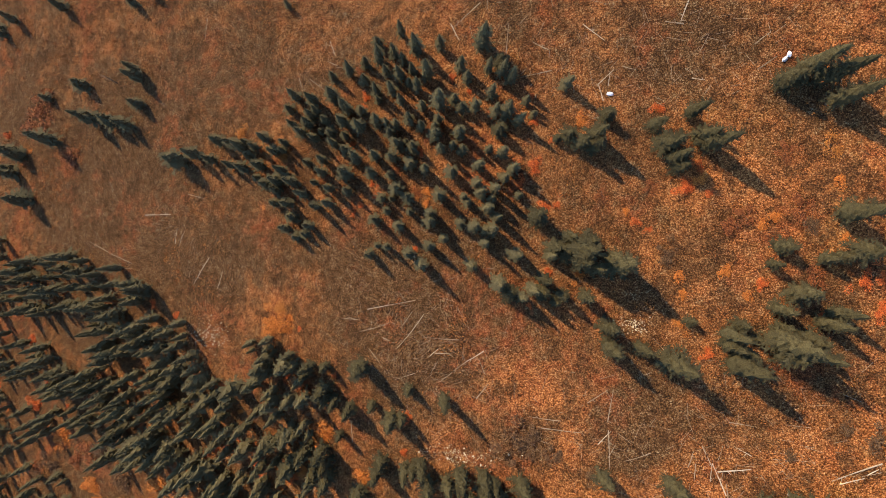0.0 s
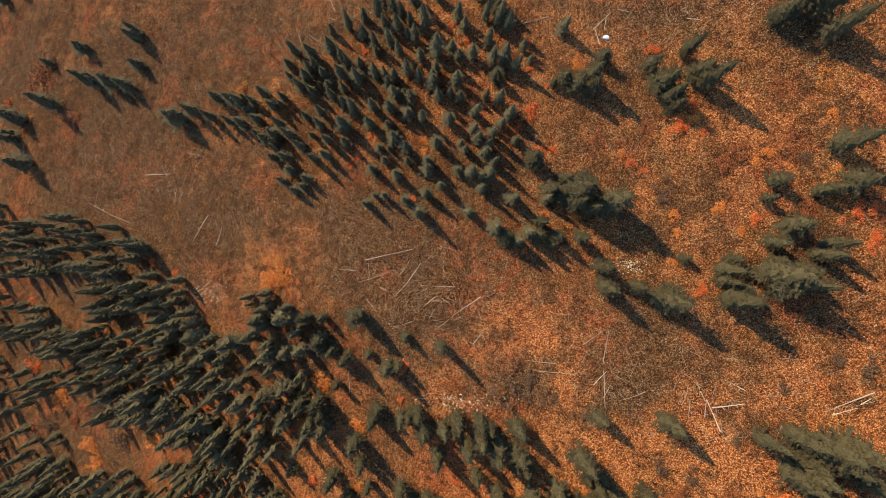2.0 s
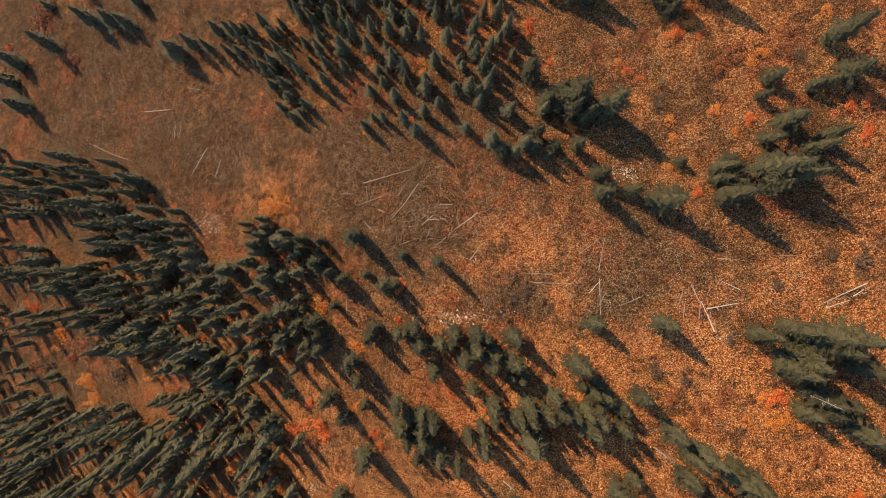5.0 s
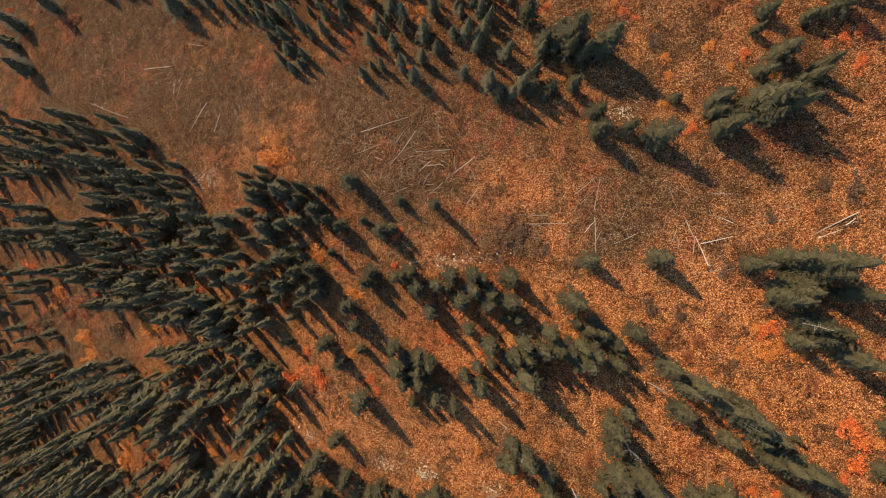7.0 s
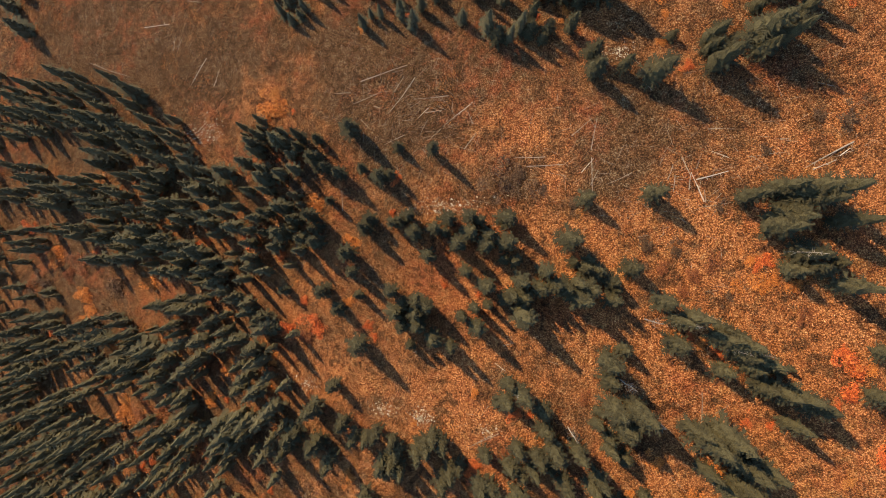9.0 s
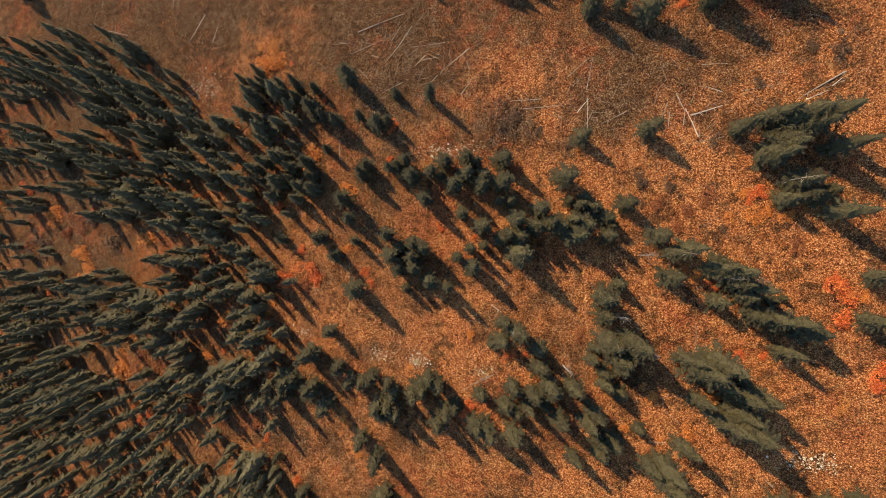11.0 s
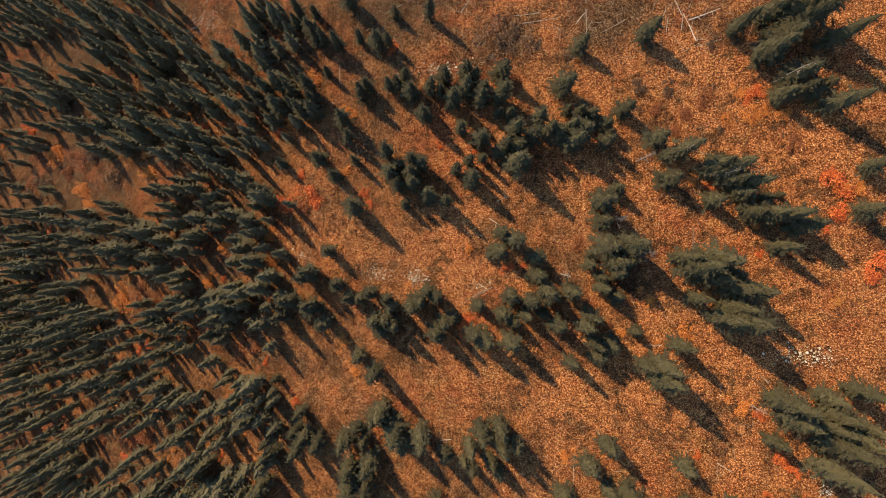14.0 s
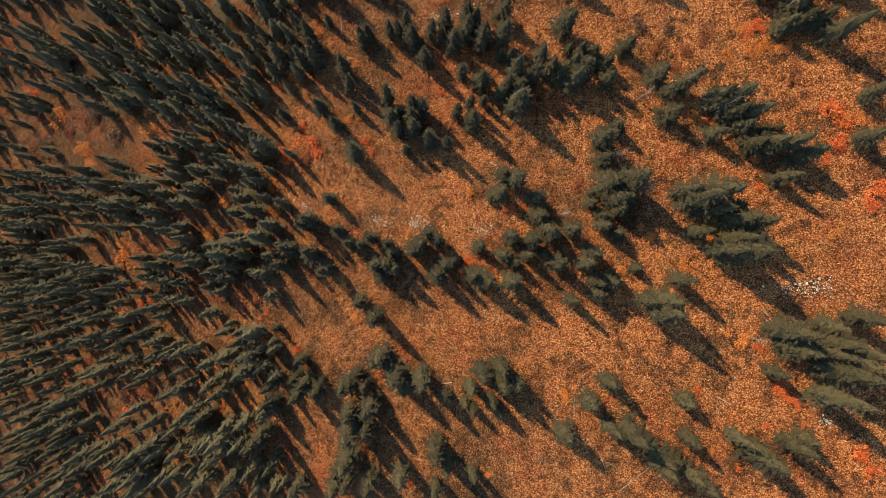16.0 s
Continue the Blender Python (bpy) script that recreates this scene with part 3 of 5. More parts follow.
GROVE_14 = [
    (-29.9, -48.6, 9.2), (-28.1, -44.2, 9.4), (-26.9, -49.9, 9.9), (-25.3, -44.8, 9.7), (-25.2, -51.1, 9), (-23.8, -46.4, 6.9), (-22.3, -40.6, 5.1),
    (-15.6, -40.2, 8.4), (-13.2, -43, 6.4), (-10.1, -47.6, 10.6), (-10, -40.8, 6), (-5.4, -40, 9.6), (-4.7, -42.6, 8.4), (-3.7, -44.6, 8.4),
    (-3.6, -41.9, 5.9), (-2.5, -47.2, 5), (-1.7, -40.8, 8.4), (-1.7, -44.3, 8.4), (-1.6, -42.9, 8.1), (-0.6, -41.5, 8.4), (0.7, -45.6, 8.4),
    (3.1, -46.6, 8.3), (4.2, -42.5, 8.4), (6, -41.4, 7.5), (6.3, -43.7, 8.5), (7.6, -38.3, 8.4), (7.7, -40.9, 5.4), (10.1, -40.1, 5.1),
    (10.4, -50.7, 6.1), (10.8, -39.3, 8.5), (11.7, -41.8, 10.6), (11.7, -51.8, 9.6), (11.8, -37.9, 9.6),
]
GROVE_15 = [
    (11.9, -39.8, 6.7), (13.8, -38.6, 8.4), (15.6, -38.2, 8.4), (16.9, -38.5, 6.9), (18.3, -37.7, 8.4), (18.6, -39.5, 9), (19.3, -38.3, 8.2),
    (21.8, -46.9, 8.4), (22, -49.2, 6), (22.4, -39.5, 6.1), (22.5, -52.2, 8.4), (22.7, -38.4, 3.9), (23.5, -45.4, 4.9), (24.4, -52.1, 10.8),
    (27.8, -39.5, 6), (28.8, -41.3, 7.7), (29, -44.3, 6), (30.3, -40.8, 8.8), (32.8, -43.1, 8.8), (33.3, -42.1, 5), (33.4, -46.7, 5.4),
    (34, -43.4, 9.9), (34.7, -44.7, 7.7), (35.1, -43.1, 3.8), (35.8, -46.1, 5.6), (36.3, -45, 8.8), (36.7, -48.3, 6), (37.9, -48.5, 7.7),
    (38.6, -46.5, 3), (39.4, -48.6, 8.8), (39.5, -51.9, 6.5), (39.9, -46.2, 2.1), (41.1, -49.7, 6.8),
]
GROVE_16 = [
    (46.4, -47.9, 6), (46.8, -43.6, 6), (-79.9, -58.1, 8.1), (-79, -65.6, 9.6), (-76.3, -60.3, 8.8), (-75.3, -52.5, 8.1), (-72.3, -65.4, 9.1),
    (-70.4, -54.5, 8.7), (-70.1, -57.2, 8.4), (-66.1, -52.8, 9.3), (-65.1, -62.2, 8.7), (-63.2, -67.5, 10), (-61.8, -53.3, 9), (-61.1, -60.7, 9.4),
    (-54, -65.9, 9.4), (-54, -54.2, 9.8), (-50, -54.5, 10.3), (-46.9, -63.6, 8.7), (-45.8, -66.6, 8), (-45.2, -55.6, 10.4), (-43.9, -57.9, 10.1),
    (-43.4, -64.5, 10.5), (-39.6, -54.7, 10.1), (-39.4, -58.1, 8.7), (-39.1, -62.2, 10.1), (-38.8, -67.1, 8), (-35.9, -63.9, 10.9),
    (-31.9, -61.5, 10.6), (-31.5, -63.7, 8), (-30.3, -66.2, 8), (-29.3, -55.7, 8), (-27.7, -53.8, 9.2), (-27.5, -62.5, 8),
]
GROVE_17 = [
    (-27.4, -60.3, 9.8), (-25.5, -55.7, 9.9), (-24.3, -59.5, 10.7), (-22.9, -57.9, 9.6), (-21.4, -60.7, 6.5), (-20.6, -63.8, 9.6),
    (-19.4, -61.3, 9.6), (-17.4, -58, 9.6), (-16.2, -57, 9.6), (-15.5, -62.1, 9.6), (-13.7, -64.1, 9.6), (-13.6, -53.9, 6), (-11.8, -58.8, 8.4),
    (-10.1, -60.3, 8.4), (-8.5, -60.2, 8), (-6.9, -59.5, 8.4), (-5.6, -63.1, 8.4), (-5.5, -64.4, 5.8), (-4.6, -60.2, 8.4), (-4.3, -62.5, 8.2),
    (-3.9, -61.3, 7.4), (-3.7, -63.8, 8.4), (-1.2, -60.8, 8.4), (-0.1, -60.1, 8), (0.9, -58.6, 8.4), (1.9, -59.5, 8.4), (2.4, -64.2, 8.4),
    (3.2, -62.6, 8.4), (4.5, -62.3, 6.1), (6.9, -64, 8.4), (7.7, -60.5, 5.8), (8.3, -64.7, 8.4), (9.1, -53.9, 3),
]
GROVE_18 = [
    (10.3, -53.2, 6), (10.8, -61.2, 5.5), (11.6, -58.9, 6.5), (11.7, -64.6, 8.4), (12.2, -62.2, 5), (13.4, -61.2, 7.3), (14.1, -59.4, 8.4),
    (14.8, -54.1, 4.6), (14.9, -56.2, 6), (15.6, -61.1, 4.1), (15.9, -58.1, 8.4), (17.3, -62, 8.4), (18.5, -58, 8.4), (18.8, -66.4, 6.8),
    (20.4, -62, 8.4), (20.9, -54.7, 4.5), (20.9, -61, 7.9), (21, -53.2, 2.8), (21.6, -64.1, 6), (21.7, -65.6, 5.1), (22.1, -57.3, 6),
    (22.1, -56.1, 4.3), (22.8, -64.1, 6), (23.5, -54.1, 8.4), (23.7, -55.6, 6), (23.9, -58.3, 3.9), (24.9, -54.2, 5.5), (25.9, -62.3, 3.1),
    (26.7, -65.9, 7.2), (27.8, -65.9, 9.9), (28, -67.4, 10.4), (30.1, -63.5, 7.6), (30.1, -53.5, 8.8),
]
GROVE_19 = [
    (31.2, -54.2, 11), (31.6, -58, 7.7), (32.9, -53.4, 10.4), (33.1, -55.4, 8.8), (33.6, -59.9, 9.9), (34.5, -58.7, 9.3), (34.7, -56.5, 9.9),
    (34.9, -55.2, 5.6), (35, -60, 11), (36.6, -56.8, 8), (45.7, -66.6, 8.8), (-78.3, -71.5, 10.1), (-72, -68.5, 8.8), (-70.8, -74.6, 8.6),
    (-68.8, -69.5, 10.1), (-67.3, -78.2, 8.8), (-63.9, -70.2, 9.9), (-61.5, -78.6, 9.1), (-59.1, -67.6, 8.8), (-57.5, -71.7, 8.4), (-55, -77, 9.6),
    (-51.8, -75.9, 8.4), (-46.9, -76.3, 9.7), (-43.2, -69.5, 8), (-42.3, -76.7, 8), (-37.5, -70.1, 8), (-37.4, -77.8, 9.2), (-33.4, -67.8, 8),
    (-32.2, -82.3, 8.4), (-29.5, -77.9, 8.3), (-26.6, -75.2, 10.8), (-25.5, -79.7, 11.1), (-25.1, -77.2, 11.8),
]
GROVE_20 = [
    (-24.7, -74.1, 9.1), (-22.8, -78.8, 8.4), (-22.1, -75.2, 4.9), (-21.6, -73.3, 4.6), (-20.9, -81, 9.6), (-17.4, -79.9, 6.7), (-17.1, -77.5, 6.9),
    (-16.6, -81.5, 10.8), (-15.8, -79.9, 9.6), (-15.6, -80.7, 7.4), (-14.3, -80.9, 8.3), (-9.9, -79.9, 9.6), (-8.5, -68.2, 7.8), (-8.4, -78.3, 5.5),
    (-7.2, -79.7, 6), (-6.1, -70.3, 10.1), (-5.8, -76.2, 9.6), (-4.8, -75.1, 9.6), (-4.5, -76.3, 6.7), (-3, -77.4, 10.8), (-1.8, -79.1, 8.2),
    (0.6, -77.8, 10.8), (3.9, -79.9, 5.3), (6.3, -80.5, 4.7), (7, -78.1, 9.6), (7.4, -81.2, 5.5), (8.5, -76.3, 9.6), (9.6, -79.7, 6.7),
    (10.6, -81.3, 4.4), (10.7, -77, 9.5), (10.7, -75, 8.7), (12.5, -77.3, 7.4), (21.2, -78.5, 5.8),
]
GROVE_21 = [
    (22.9, -75.8, 7), (23, -81.1, 7.8), (25.1, -81.1, 9.6), (31.1, -77.3, 4.8), (31.4, -81.3, 6), (35.5, -80.4, 7.7), (37, -81.5, 9.9),
    (39.1, -68.4, 9.9), (39.4, -73.2, 5), (40.5, -80.3, 7.8), (40.5, -70.3, 7.7), (41.4, -69.2, 6.1), (41.6, -79.7, 5), (42.9, -70.3, 8.8),
    (42.9, -74.9, 11), (43.5, -72, 11), (43.6, -67.6, 5.9), (43.6, -69.4, 7.9), (44.7, -71, 9.9), (45.7, -70.1, 8.1), (-75.3, -88, 9),
    (-72.8, -82.7, 9.8), (-68.2, -93.6, 9.8), (-66, -87.6, 8.5), (-61, -93.3, 9.6), (-60.2, -88.6, 9.9), (-55.9, -91.5, 8.6), (-52.8, -84.8, 10.3),
    (-45.7, -94.9, 10.7), (-41.8, -89.2, 9.9), (-41.5, -92.5, 9.9), (-37.3, -83.8, 8.7), (-36.8, -96.5, 10.3),
]
GROVE_22 = [
    (-36.5, -88.4, 9.1), (-36.1, -92.4, 10), (-32.5, -87, 9.3), (-32.2, -90.9, 10.3), (-31.8, -96.3, 9.9), (-29.5, -82.9, 8.5), (-28.2, -91.7, 11.4),
    (-26.9, -95.3, 10.4), (-25.9, -90.3, 8.5), (-25.1, -86.8, 9.9), (-24.5, -90.3, 8.4), (-24, -93.7, 9.3), (-23.3, -89.8, 9.9), (-23.2, -88.8, 8.1),
    (-23.2, -95.5, 6.1), (-22.2, -87.8, 10.8), (-21.9, -84.8, 9.6), (-21.5, -83.6, 7.6), (-20.5, -92.2, 9.2), (-16.4, -94.6, 8.5),
    (-10.7, -91.7, 6.4), (-10.6, -92.7, 10.3), (-9.2, -83.3, 9.3), (-9.1, -89.7, 10.7), (-8.9, -85.7, 10.8), (-8.9, -92.4, 9.6), (-8.1, -84.6, 7.6),
    (-6.5, -85, 9.6), (-6.2, -82.6, 9.6), (-5.8, -91.8, 10.9), (-1.6, -90.3, 9.6), (2.8, -86.3, 9.6), (2.9, -87.8, 7.1),
]
GROVE_23 = [
    (3, -91.5, 9.2), (4.2, -88.4, 8.4), (7.5, -89.2, 6.3), (18.1, -82.5, 7.5), (28.4, -83.6, 7.7), (28.7, -84.4, 7.7), (29.7, -83.8, 4.8),
    (30.9, -84.9, 7.7), (32, -85.4, 8.8), (-73.1, -102.2, 9.3), (-69.1, -97.6, 10), (-64, -103, 9.9), (-61.8, -98, 9.3), (-57.5, -99.8, 8.3),
    (-54.3, -98.2, 6.8), (-43.1, -98.6, 10.4),
]
GROVES = GROVE_1 + GROVE_2 + GROVE_3 + GROVE_4 + GROVE_5 + GROVE_6 + GROVE_7 + GROVE_8 + GROVE_9 + GROVE_10 + GROVE_11 + GROVE_12 + GROVE_13 + GROVE_14 + GROVE_15 + GROVE_16 + GROVE_17 + GROVE_18 + GROVE_19 + GROVE_20 + GROVE_21 + GROVE_22 + GROVE_23

LABELS = {
    "spruce": ("tall narrow dark green spruce on the autumn slope", "spruce tree", "spruces of the dense stand"),
    "young_spruce": ("young dark green spruce standing among orange shrubs", "spruce tree", "young spruces of the clearing"),
    "fir": ("broad dark olive fir with a long shadow on orange grass", "fir tree", "firs of the lower slope"),
    "pine": ("broad olive green conifer on the autumn slope", "conifer tree", "broad conifers of the upper slope"),
}
models = {}
planted = random.Random(5)
for x, y, tall in GROVES:
    kind = "pine" if x > 12 + planted.uniform(-6, 6) else "fir" if y < -12 and x > -22 + planted.uniform(-5, 5) else ("spruce" if x < -22 + planted.uniform(-6, 6) else "young_spruce")
    seed = planted.randrange(7)
    m = pose(x, y, float(height(x, y)) - 0.1, planted.gauss(0, 1.3), planted.gauss(0, 1.3), planted.uniform(0, 360))
    wide = planted.uniform(0.8, 1.35)
    wide *= min(1.5, max(1.0, (8.0 / tall) ** 0.7)) * (1.4 if x < -45 and y > 5 else 1)  # low trees are broader for their height
    m = m @ Matrix.Diagonal((tall * wide, tall * wide, tall, 1))
    if (kind, seed) not in models:
        models[kind, seed] = tree = conifer(seed * 31 + len(kind), kind)
        tagged(tree, LABELS[kind][0], LABELS[kind][1], LABELS[kind][2])
        tree.matrix_basis = m
    else:
        copy_thing(models[kind, seed], Matrix()).matrix_basis = m

# The depth of the stand, where single trees can't be told apart.
DEEP_1 = [
    (-39.4, -97.1, 8.1), (-58.3, -33.4, 9), (-91.8, -6.4, 7.6), (-96.7, -34.9, 8.5), (-81.1, -76.2, 9.1), (-75.9, -58, 9.1), (-94.7, -57.3, 6.2),
    (-54.8, -73.6, 7.6), (-80.4, -60.3, 6.4), (-26.4, -47.3, 5.8), (-77.3, -9.1, 8.6), (-30, -74.3, 7.2), (-34.8, -77, 7.7), (-59.7, -55, 8),
    (-70.5, -104.4, 8.9), (-23, -18, 6.6), (-44.4, -71.8, 9), (-31.1, -68.2, 6.5), (-71.1, -27.1, 8.8), (-35.7, -82.2, 6.7), (-44.9, -103.2, 8),
    (-92.8, -10.4, 6.4), (-81.6, -11.8, 7.6), (-25.6, -25.4, 8.5), (-48.2, -80.5, 7.7), (-93.4, -87.3, 6.8), (-27.2, -78.2, 5.6), (-93.4, 1.4, 7.3),
    (-78.6, -67.7, 6.5), (-43.8, -27, 8), (-93.6, -111.8, 7), (-98.9, -9.4, 7.7), (-24.3, -65.2, 7.6),
]
DEEP_2 = [
    (-50.2, -100.9, 7.6), (-59.5, -30.1, 7.7), (-68.9, -106.7, 8.2), (-28.3, -97.4, 8.3), (-58.3, -87, 6.5), (-75.2, -66.2, 7.6),
    (-93.7, -100.6, 8.6), (-90.2, -51.1, 7.8), (-94.6, -41.9, 6.5), (-67.1, -102.4, 6.1), (-34, -28.7, 7.9), (-45.9, -88, 8.3), (-81.5, -2.7, 8.4),
    (-87.2, -7, 7.5), (-60.2, -14.6, 7.5), (-93.7, -22.7, 7), (-64, -76.9, 6.2), (-27.1, -74, 6.9), (-97, -31.5, 6.6), (-98.6, -20.8, 7.9),
    (-41.8, -72.7, 7), (-77.3, -5.8, 6.3), (-21.1, -36.8, 6.6), (-44.5, -44, 7.4), (-71.2, -71, 8.5), (-91.2, -105, 7.3), (-96.7, -24.2, 6.4),
    (-20.9, -26.2, 6.4), (-51.9, -17.9, 6.2), (-84.6, -94.1, 7.5), (-44.1, -38.4, 8.7), (-68, -65.4, 8.6), (-52.3, -103.6, 8.1),
]
DEEP_3 = [
    (-51.1, -71.2, 7.5), (-76.7, -27.3, 6.2), (-95.9, -74.7, 6.5), (-97.2, -51.4, 7.2), (-35.9, -46.9, 6.4), (-23.9, -49.3, 5.6), (-98.8, -5, 9.1),
    (-67.8, -74.5, 7.4), (-85.2, -58, 8), (-96.7, 1, 8.5), (-53.7, -69.1, 8.5), (-93.4, -54.2, 7.7), (-68.4, -11.4, 6.4), (-51.8, -55.6, 6.9),
    (-96.1, -15.6, 6.3), (-92.3, -47.1, 7.7), (-66.5, -54.9, 6.9), (-97.2, -92.8, 6), (-72, -93.3, 8.1), (-40.4, -50.1, 8.3), (-91.7, -67.7, 8.1),
    (-86.7, -67.2, 7.8), (-62.9, -56.5, 6.4), (-25.2, -37.6, 8.3), (-34.8, -98.1, 7.8), (-61.6, -48.4, 8.5), (-88.5, -60.8, 7.3), (-92.8, -96.5, 8.8),
    (-21, -31.3, 6.2), (-60.2, -106.1, 6.4), (-38.5, -28.9, 7.5), (-80.6, -86.8, 7.9), (-57.8, -104.3, 7.6),
]
DEEP_4 = [
    (-87.6, -100.8, 7.1), (-60.3, -91.2, 7.6), (-42.9, -95.3, 6.3), (-23.1, -62.5, 7), (-55.4, -50.7, 8.1), (-44.6, -12.6, 6.1), (-77.1, -77.9, 6.9),
    (-62.2, -96, 7.5), (-98.7, -86.7, 7.8), (-39, -90.9, 6.5), (-63, -106.1, 9.1), (-93.5, -38.5, 8.7), (-95.8, -108.1, 8.6), (-70.7, -79, 8.4),
    (-97.4, -70.3, 8.4), (-45.3, -48.4, 6.1), (-38.6, -65, 6.3), (-68.7, -71.9, 8.9), (-86.2, -81.1, 6.1), (-95.6, -83.7, 8.8), (-59.8, -102.4, 9),
    (-92, -77.1, 7), (-66.1, -109.1, 8.1), (-98.2, -45.1, 8.5), (-47.5, -54.7, 6.1), (-59.4, -58.3, 8.9), (-79.2, -62.7, 6.9), (-41, -19.8, 7.4),
    (-27.6, -19.4, 8.4), (-29.7, -61, 7.7), (-74.2, -55.4, 8.5), (-77.3, -105.4, 8.1), (-59.3, -6.5, 7.6),
]
DEEP_5 = [
    (-46.9, -69.1, 7.4), (-34.7, -24.6, 7.2), (-72.1, -1.7, 9.2), (-89.7, -97.8, 8.5), (-33, -41.3, 8.5), (-77, -100.4, 6.6), (-89.5, -23.8, 7),
    (-89, -46.6, 7.6), (-85.4, -85.7, 6.6), (-38.7, -81.5, 5.7), (-75.2, -85.9, 6.1), (-52.9, -80.8, 6.8), (-58.6, -75.1, 8.9), (-84, -66.9, 7.5),
    (-39.7, -70, 6.5), (-38, -39.3, 7.2), (-54.1, -9.3, 7.6), (-41.4, -63.1, 7.1), (-53.3, -28, 8.1), (-63.3, -89.6, 7.8), (-68.2, -2.4, 6),
    (-74.7, -76.4, 6.1), (-60.7, -65.5, 8.2), (-34, -95.4, 6.2), (-76.5, -93.5, 8), (-21.1, -80.1, 6.3), (-85.7, -98.1, 7.3), (-58.2, -78.2, 8.6),
    (-88.6, -89.4, 6.5), (-81.7, -71.6, 9), (-97.3, -79.1, 6.4), (-96.1, -28.1, 6.3), (-92.4, -25.9, 6.3),
]
DEEP_6 = [
    (-23.1, -96.5, 6.7), (-79.5, -92.6, 6.1), (-42.2, -104.6, 8.4), (-92.9, -14, 6.5), (-89.7, -83.1, 8.1), (-72, -96.6, 6.8), (-73.4, -72.7, 6.2),
    (-64.4, -93.4, 8.4), (-93.2, -2.2, 6.9), (-97.8, -55.5, 9.1), (-61.9, -82.7, 8.3), (-70.6, -64, 7.4), (-78.6, -84.5, 8.6),
    (-85.2, -76.3, 8), (-24.3, -53.8, 7.7), (-97.6, -97.4, 8.3), (-67.5, -83, 7.3), (-27.4, -14.1, 6.5), (-32.5, -79.2, 7.5), (-20.4, -47, 6.4),
    (-33, -71.7, 6.8), (-62, -69.5, 8.2), (-76.1, -73.2, 9.1), (-88.5, -55.7, 6.6), (-85.6, -110.7, 6.5), (-62.5, -101.1, 7.2), (-47.3, -14.4, 6.9),
    (-50.2, -97.4, 6.6), (-56.1, -55.5, 6.1), (-71.8, -49.5, 7.8), (-93, -80.5, 8.1), (-31.8, -35.2, 5.7),
]
DEEP_7 = [
    (-53.6, -95.4, 6.5), (-89.6, -70.9, 7.2), (-78.4, -75, 6.9), (-35.1, -36.5, 7.7), (-79.4, -56, 9), (-62.1, -21.8, 7.1), (-23.2, -76.1, 6.9),
    (-90.4, -17.7, 7.1), (-56.1, -96.6, 8.9), (-64.9, -4.9, 7.2), (-84.2, -73.5, 6.4), (-65.9, -50, 7.5), (-75.2, -97.1, 7.1), (-48.5, -29.7, 6.6),
    (-84.6, -62, 7.1), (-54.6, -83.2, 8.3), (-49.6, -49.7, 6.4), (-28.4, -88, 7.9), (-53.4, -13.8, 8.4), (-37.7, -93.9, 6.8), (-61.2, -9.1, 7.6),
    (-63.8, -65.2, 7.2), (-64.9, -84.4, 7.4), (-86.6, -10.5, 6.2), (-74.7, -104.5, 7.7), (-89.4, -74.1, 7.4), (-63.8, -24.9, 7.7), (-65.1, -72, 7.9),
    (-44.5, -75.2, 6.4), (-28.8, -39.1, 8.3), (-73.2, -11.4, 6.7), (-75.7, -81, 8.8), (-92.7, -30.4, 7.8),
]
DEEP_8 = [
    (-42.7, -79, 7.2), (-20.1, -95.4, 6), (-87, -107.7, 7.8), (-32.3, -44.9, 5.6), (-71.3, -5.2, 7), (-45.2, -91, 6.5), (-56.6, -18.4, 6.9),
    (-66.3, -69.2, 9), (-90, -64.6, 6), (-21.3, -54.4, 7.7), (-20.9, -22.3, 7.5), (-40.8, -24, 6.6), (-84.8, -102.7, 8.8), (-50.9, -78.4, 7.7),
    (-24, -34, 6.7), (-29.8, -80.8, 6.6), (-57.7, -65.7, 8.3), (-81.3, -68.7, 6.9), (-39.7, -84.8, 7.4), (-78.8, -81.1, 7), (-31.3, -93.5, 7),
    (-77.4, -53, 7.4), (-89.8, -32.9, 6), (-46.5, -84.1, 7.1), (-50.6, -12.1, 7), (-72.9, -58.3, 9), (-61.6, -86.8, 6.7),
    (-49.4, -91.2, 8.6), (-34.1, -89.1, 6.5), (-97, -102.5, 8.3), (-29.4, -52.6, 6.8), (-61.3, -73.1, 7),
]
DEEP_9 = [
    (-52.7, -58.5, 7.6), (-66.7, -90.5, 6.9), (-58.3, -83.9, 6.6), (-93.2, -71.5, 7.4), (-44.7, -19.9, 8.3), (-41.6, -67.2, 7.3), (-67.9, -95.7, 8.6),
    (-88, -41, 8.3), (-29.5, -64.3, 7.3), (-28.2, -31.5, 7.3), (-27.2, -56.9, 6.7), (-91.1, -93.2, 6.1), (-94.8, -62.7, 7.4), (-89.2, -78.8, 7.2),
    (-64.7, -80, 7.7), (-39.7, -44.5, 7.9), (-73.7, -108.4, 7.5), (-70.2, -90.7, 8.4), (-47.4, -97.4, 8.5), (-76.2, -63.2, 7.1), (-58.6, -70, 6.4),
    (-37.5, -21.8, 7.3), (-22.4, -68.3, 6.2), (-90, -37.6, 7.7), (-26.4, -99.5, 5.8), (-82.9, -64.4, 7.8), (-84.4, -70.4, 6.8), (-33.4, -65.6, 6.7),
    (-82.3, -108.7, 8.7), (-87.8, -94.8, 9.1), (-47.7, -58.4, 6.6), (-50.5, -94.6, 7.9), (-91.1, -42.3, 7.8),
]
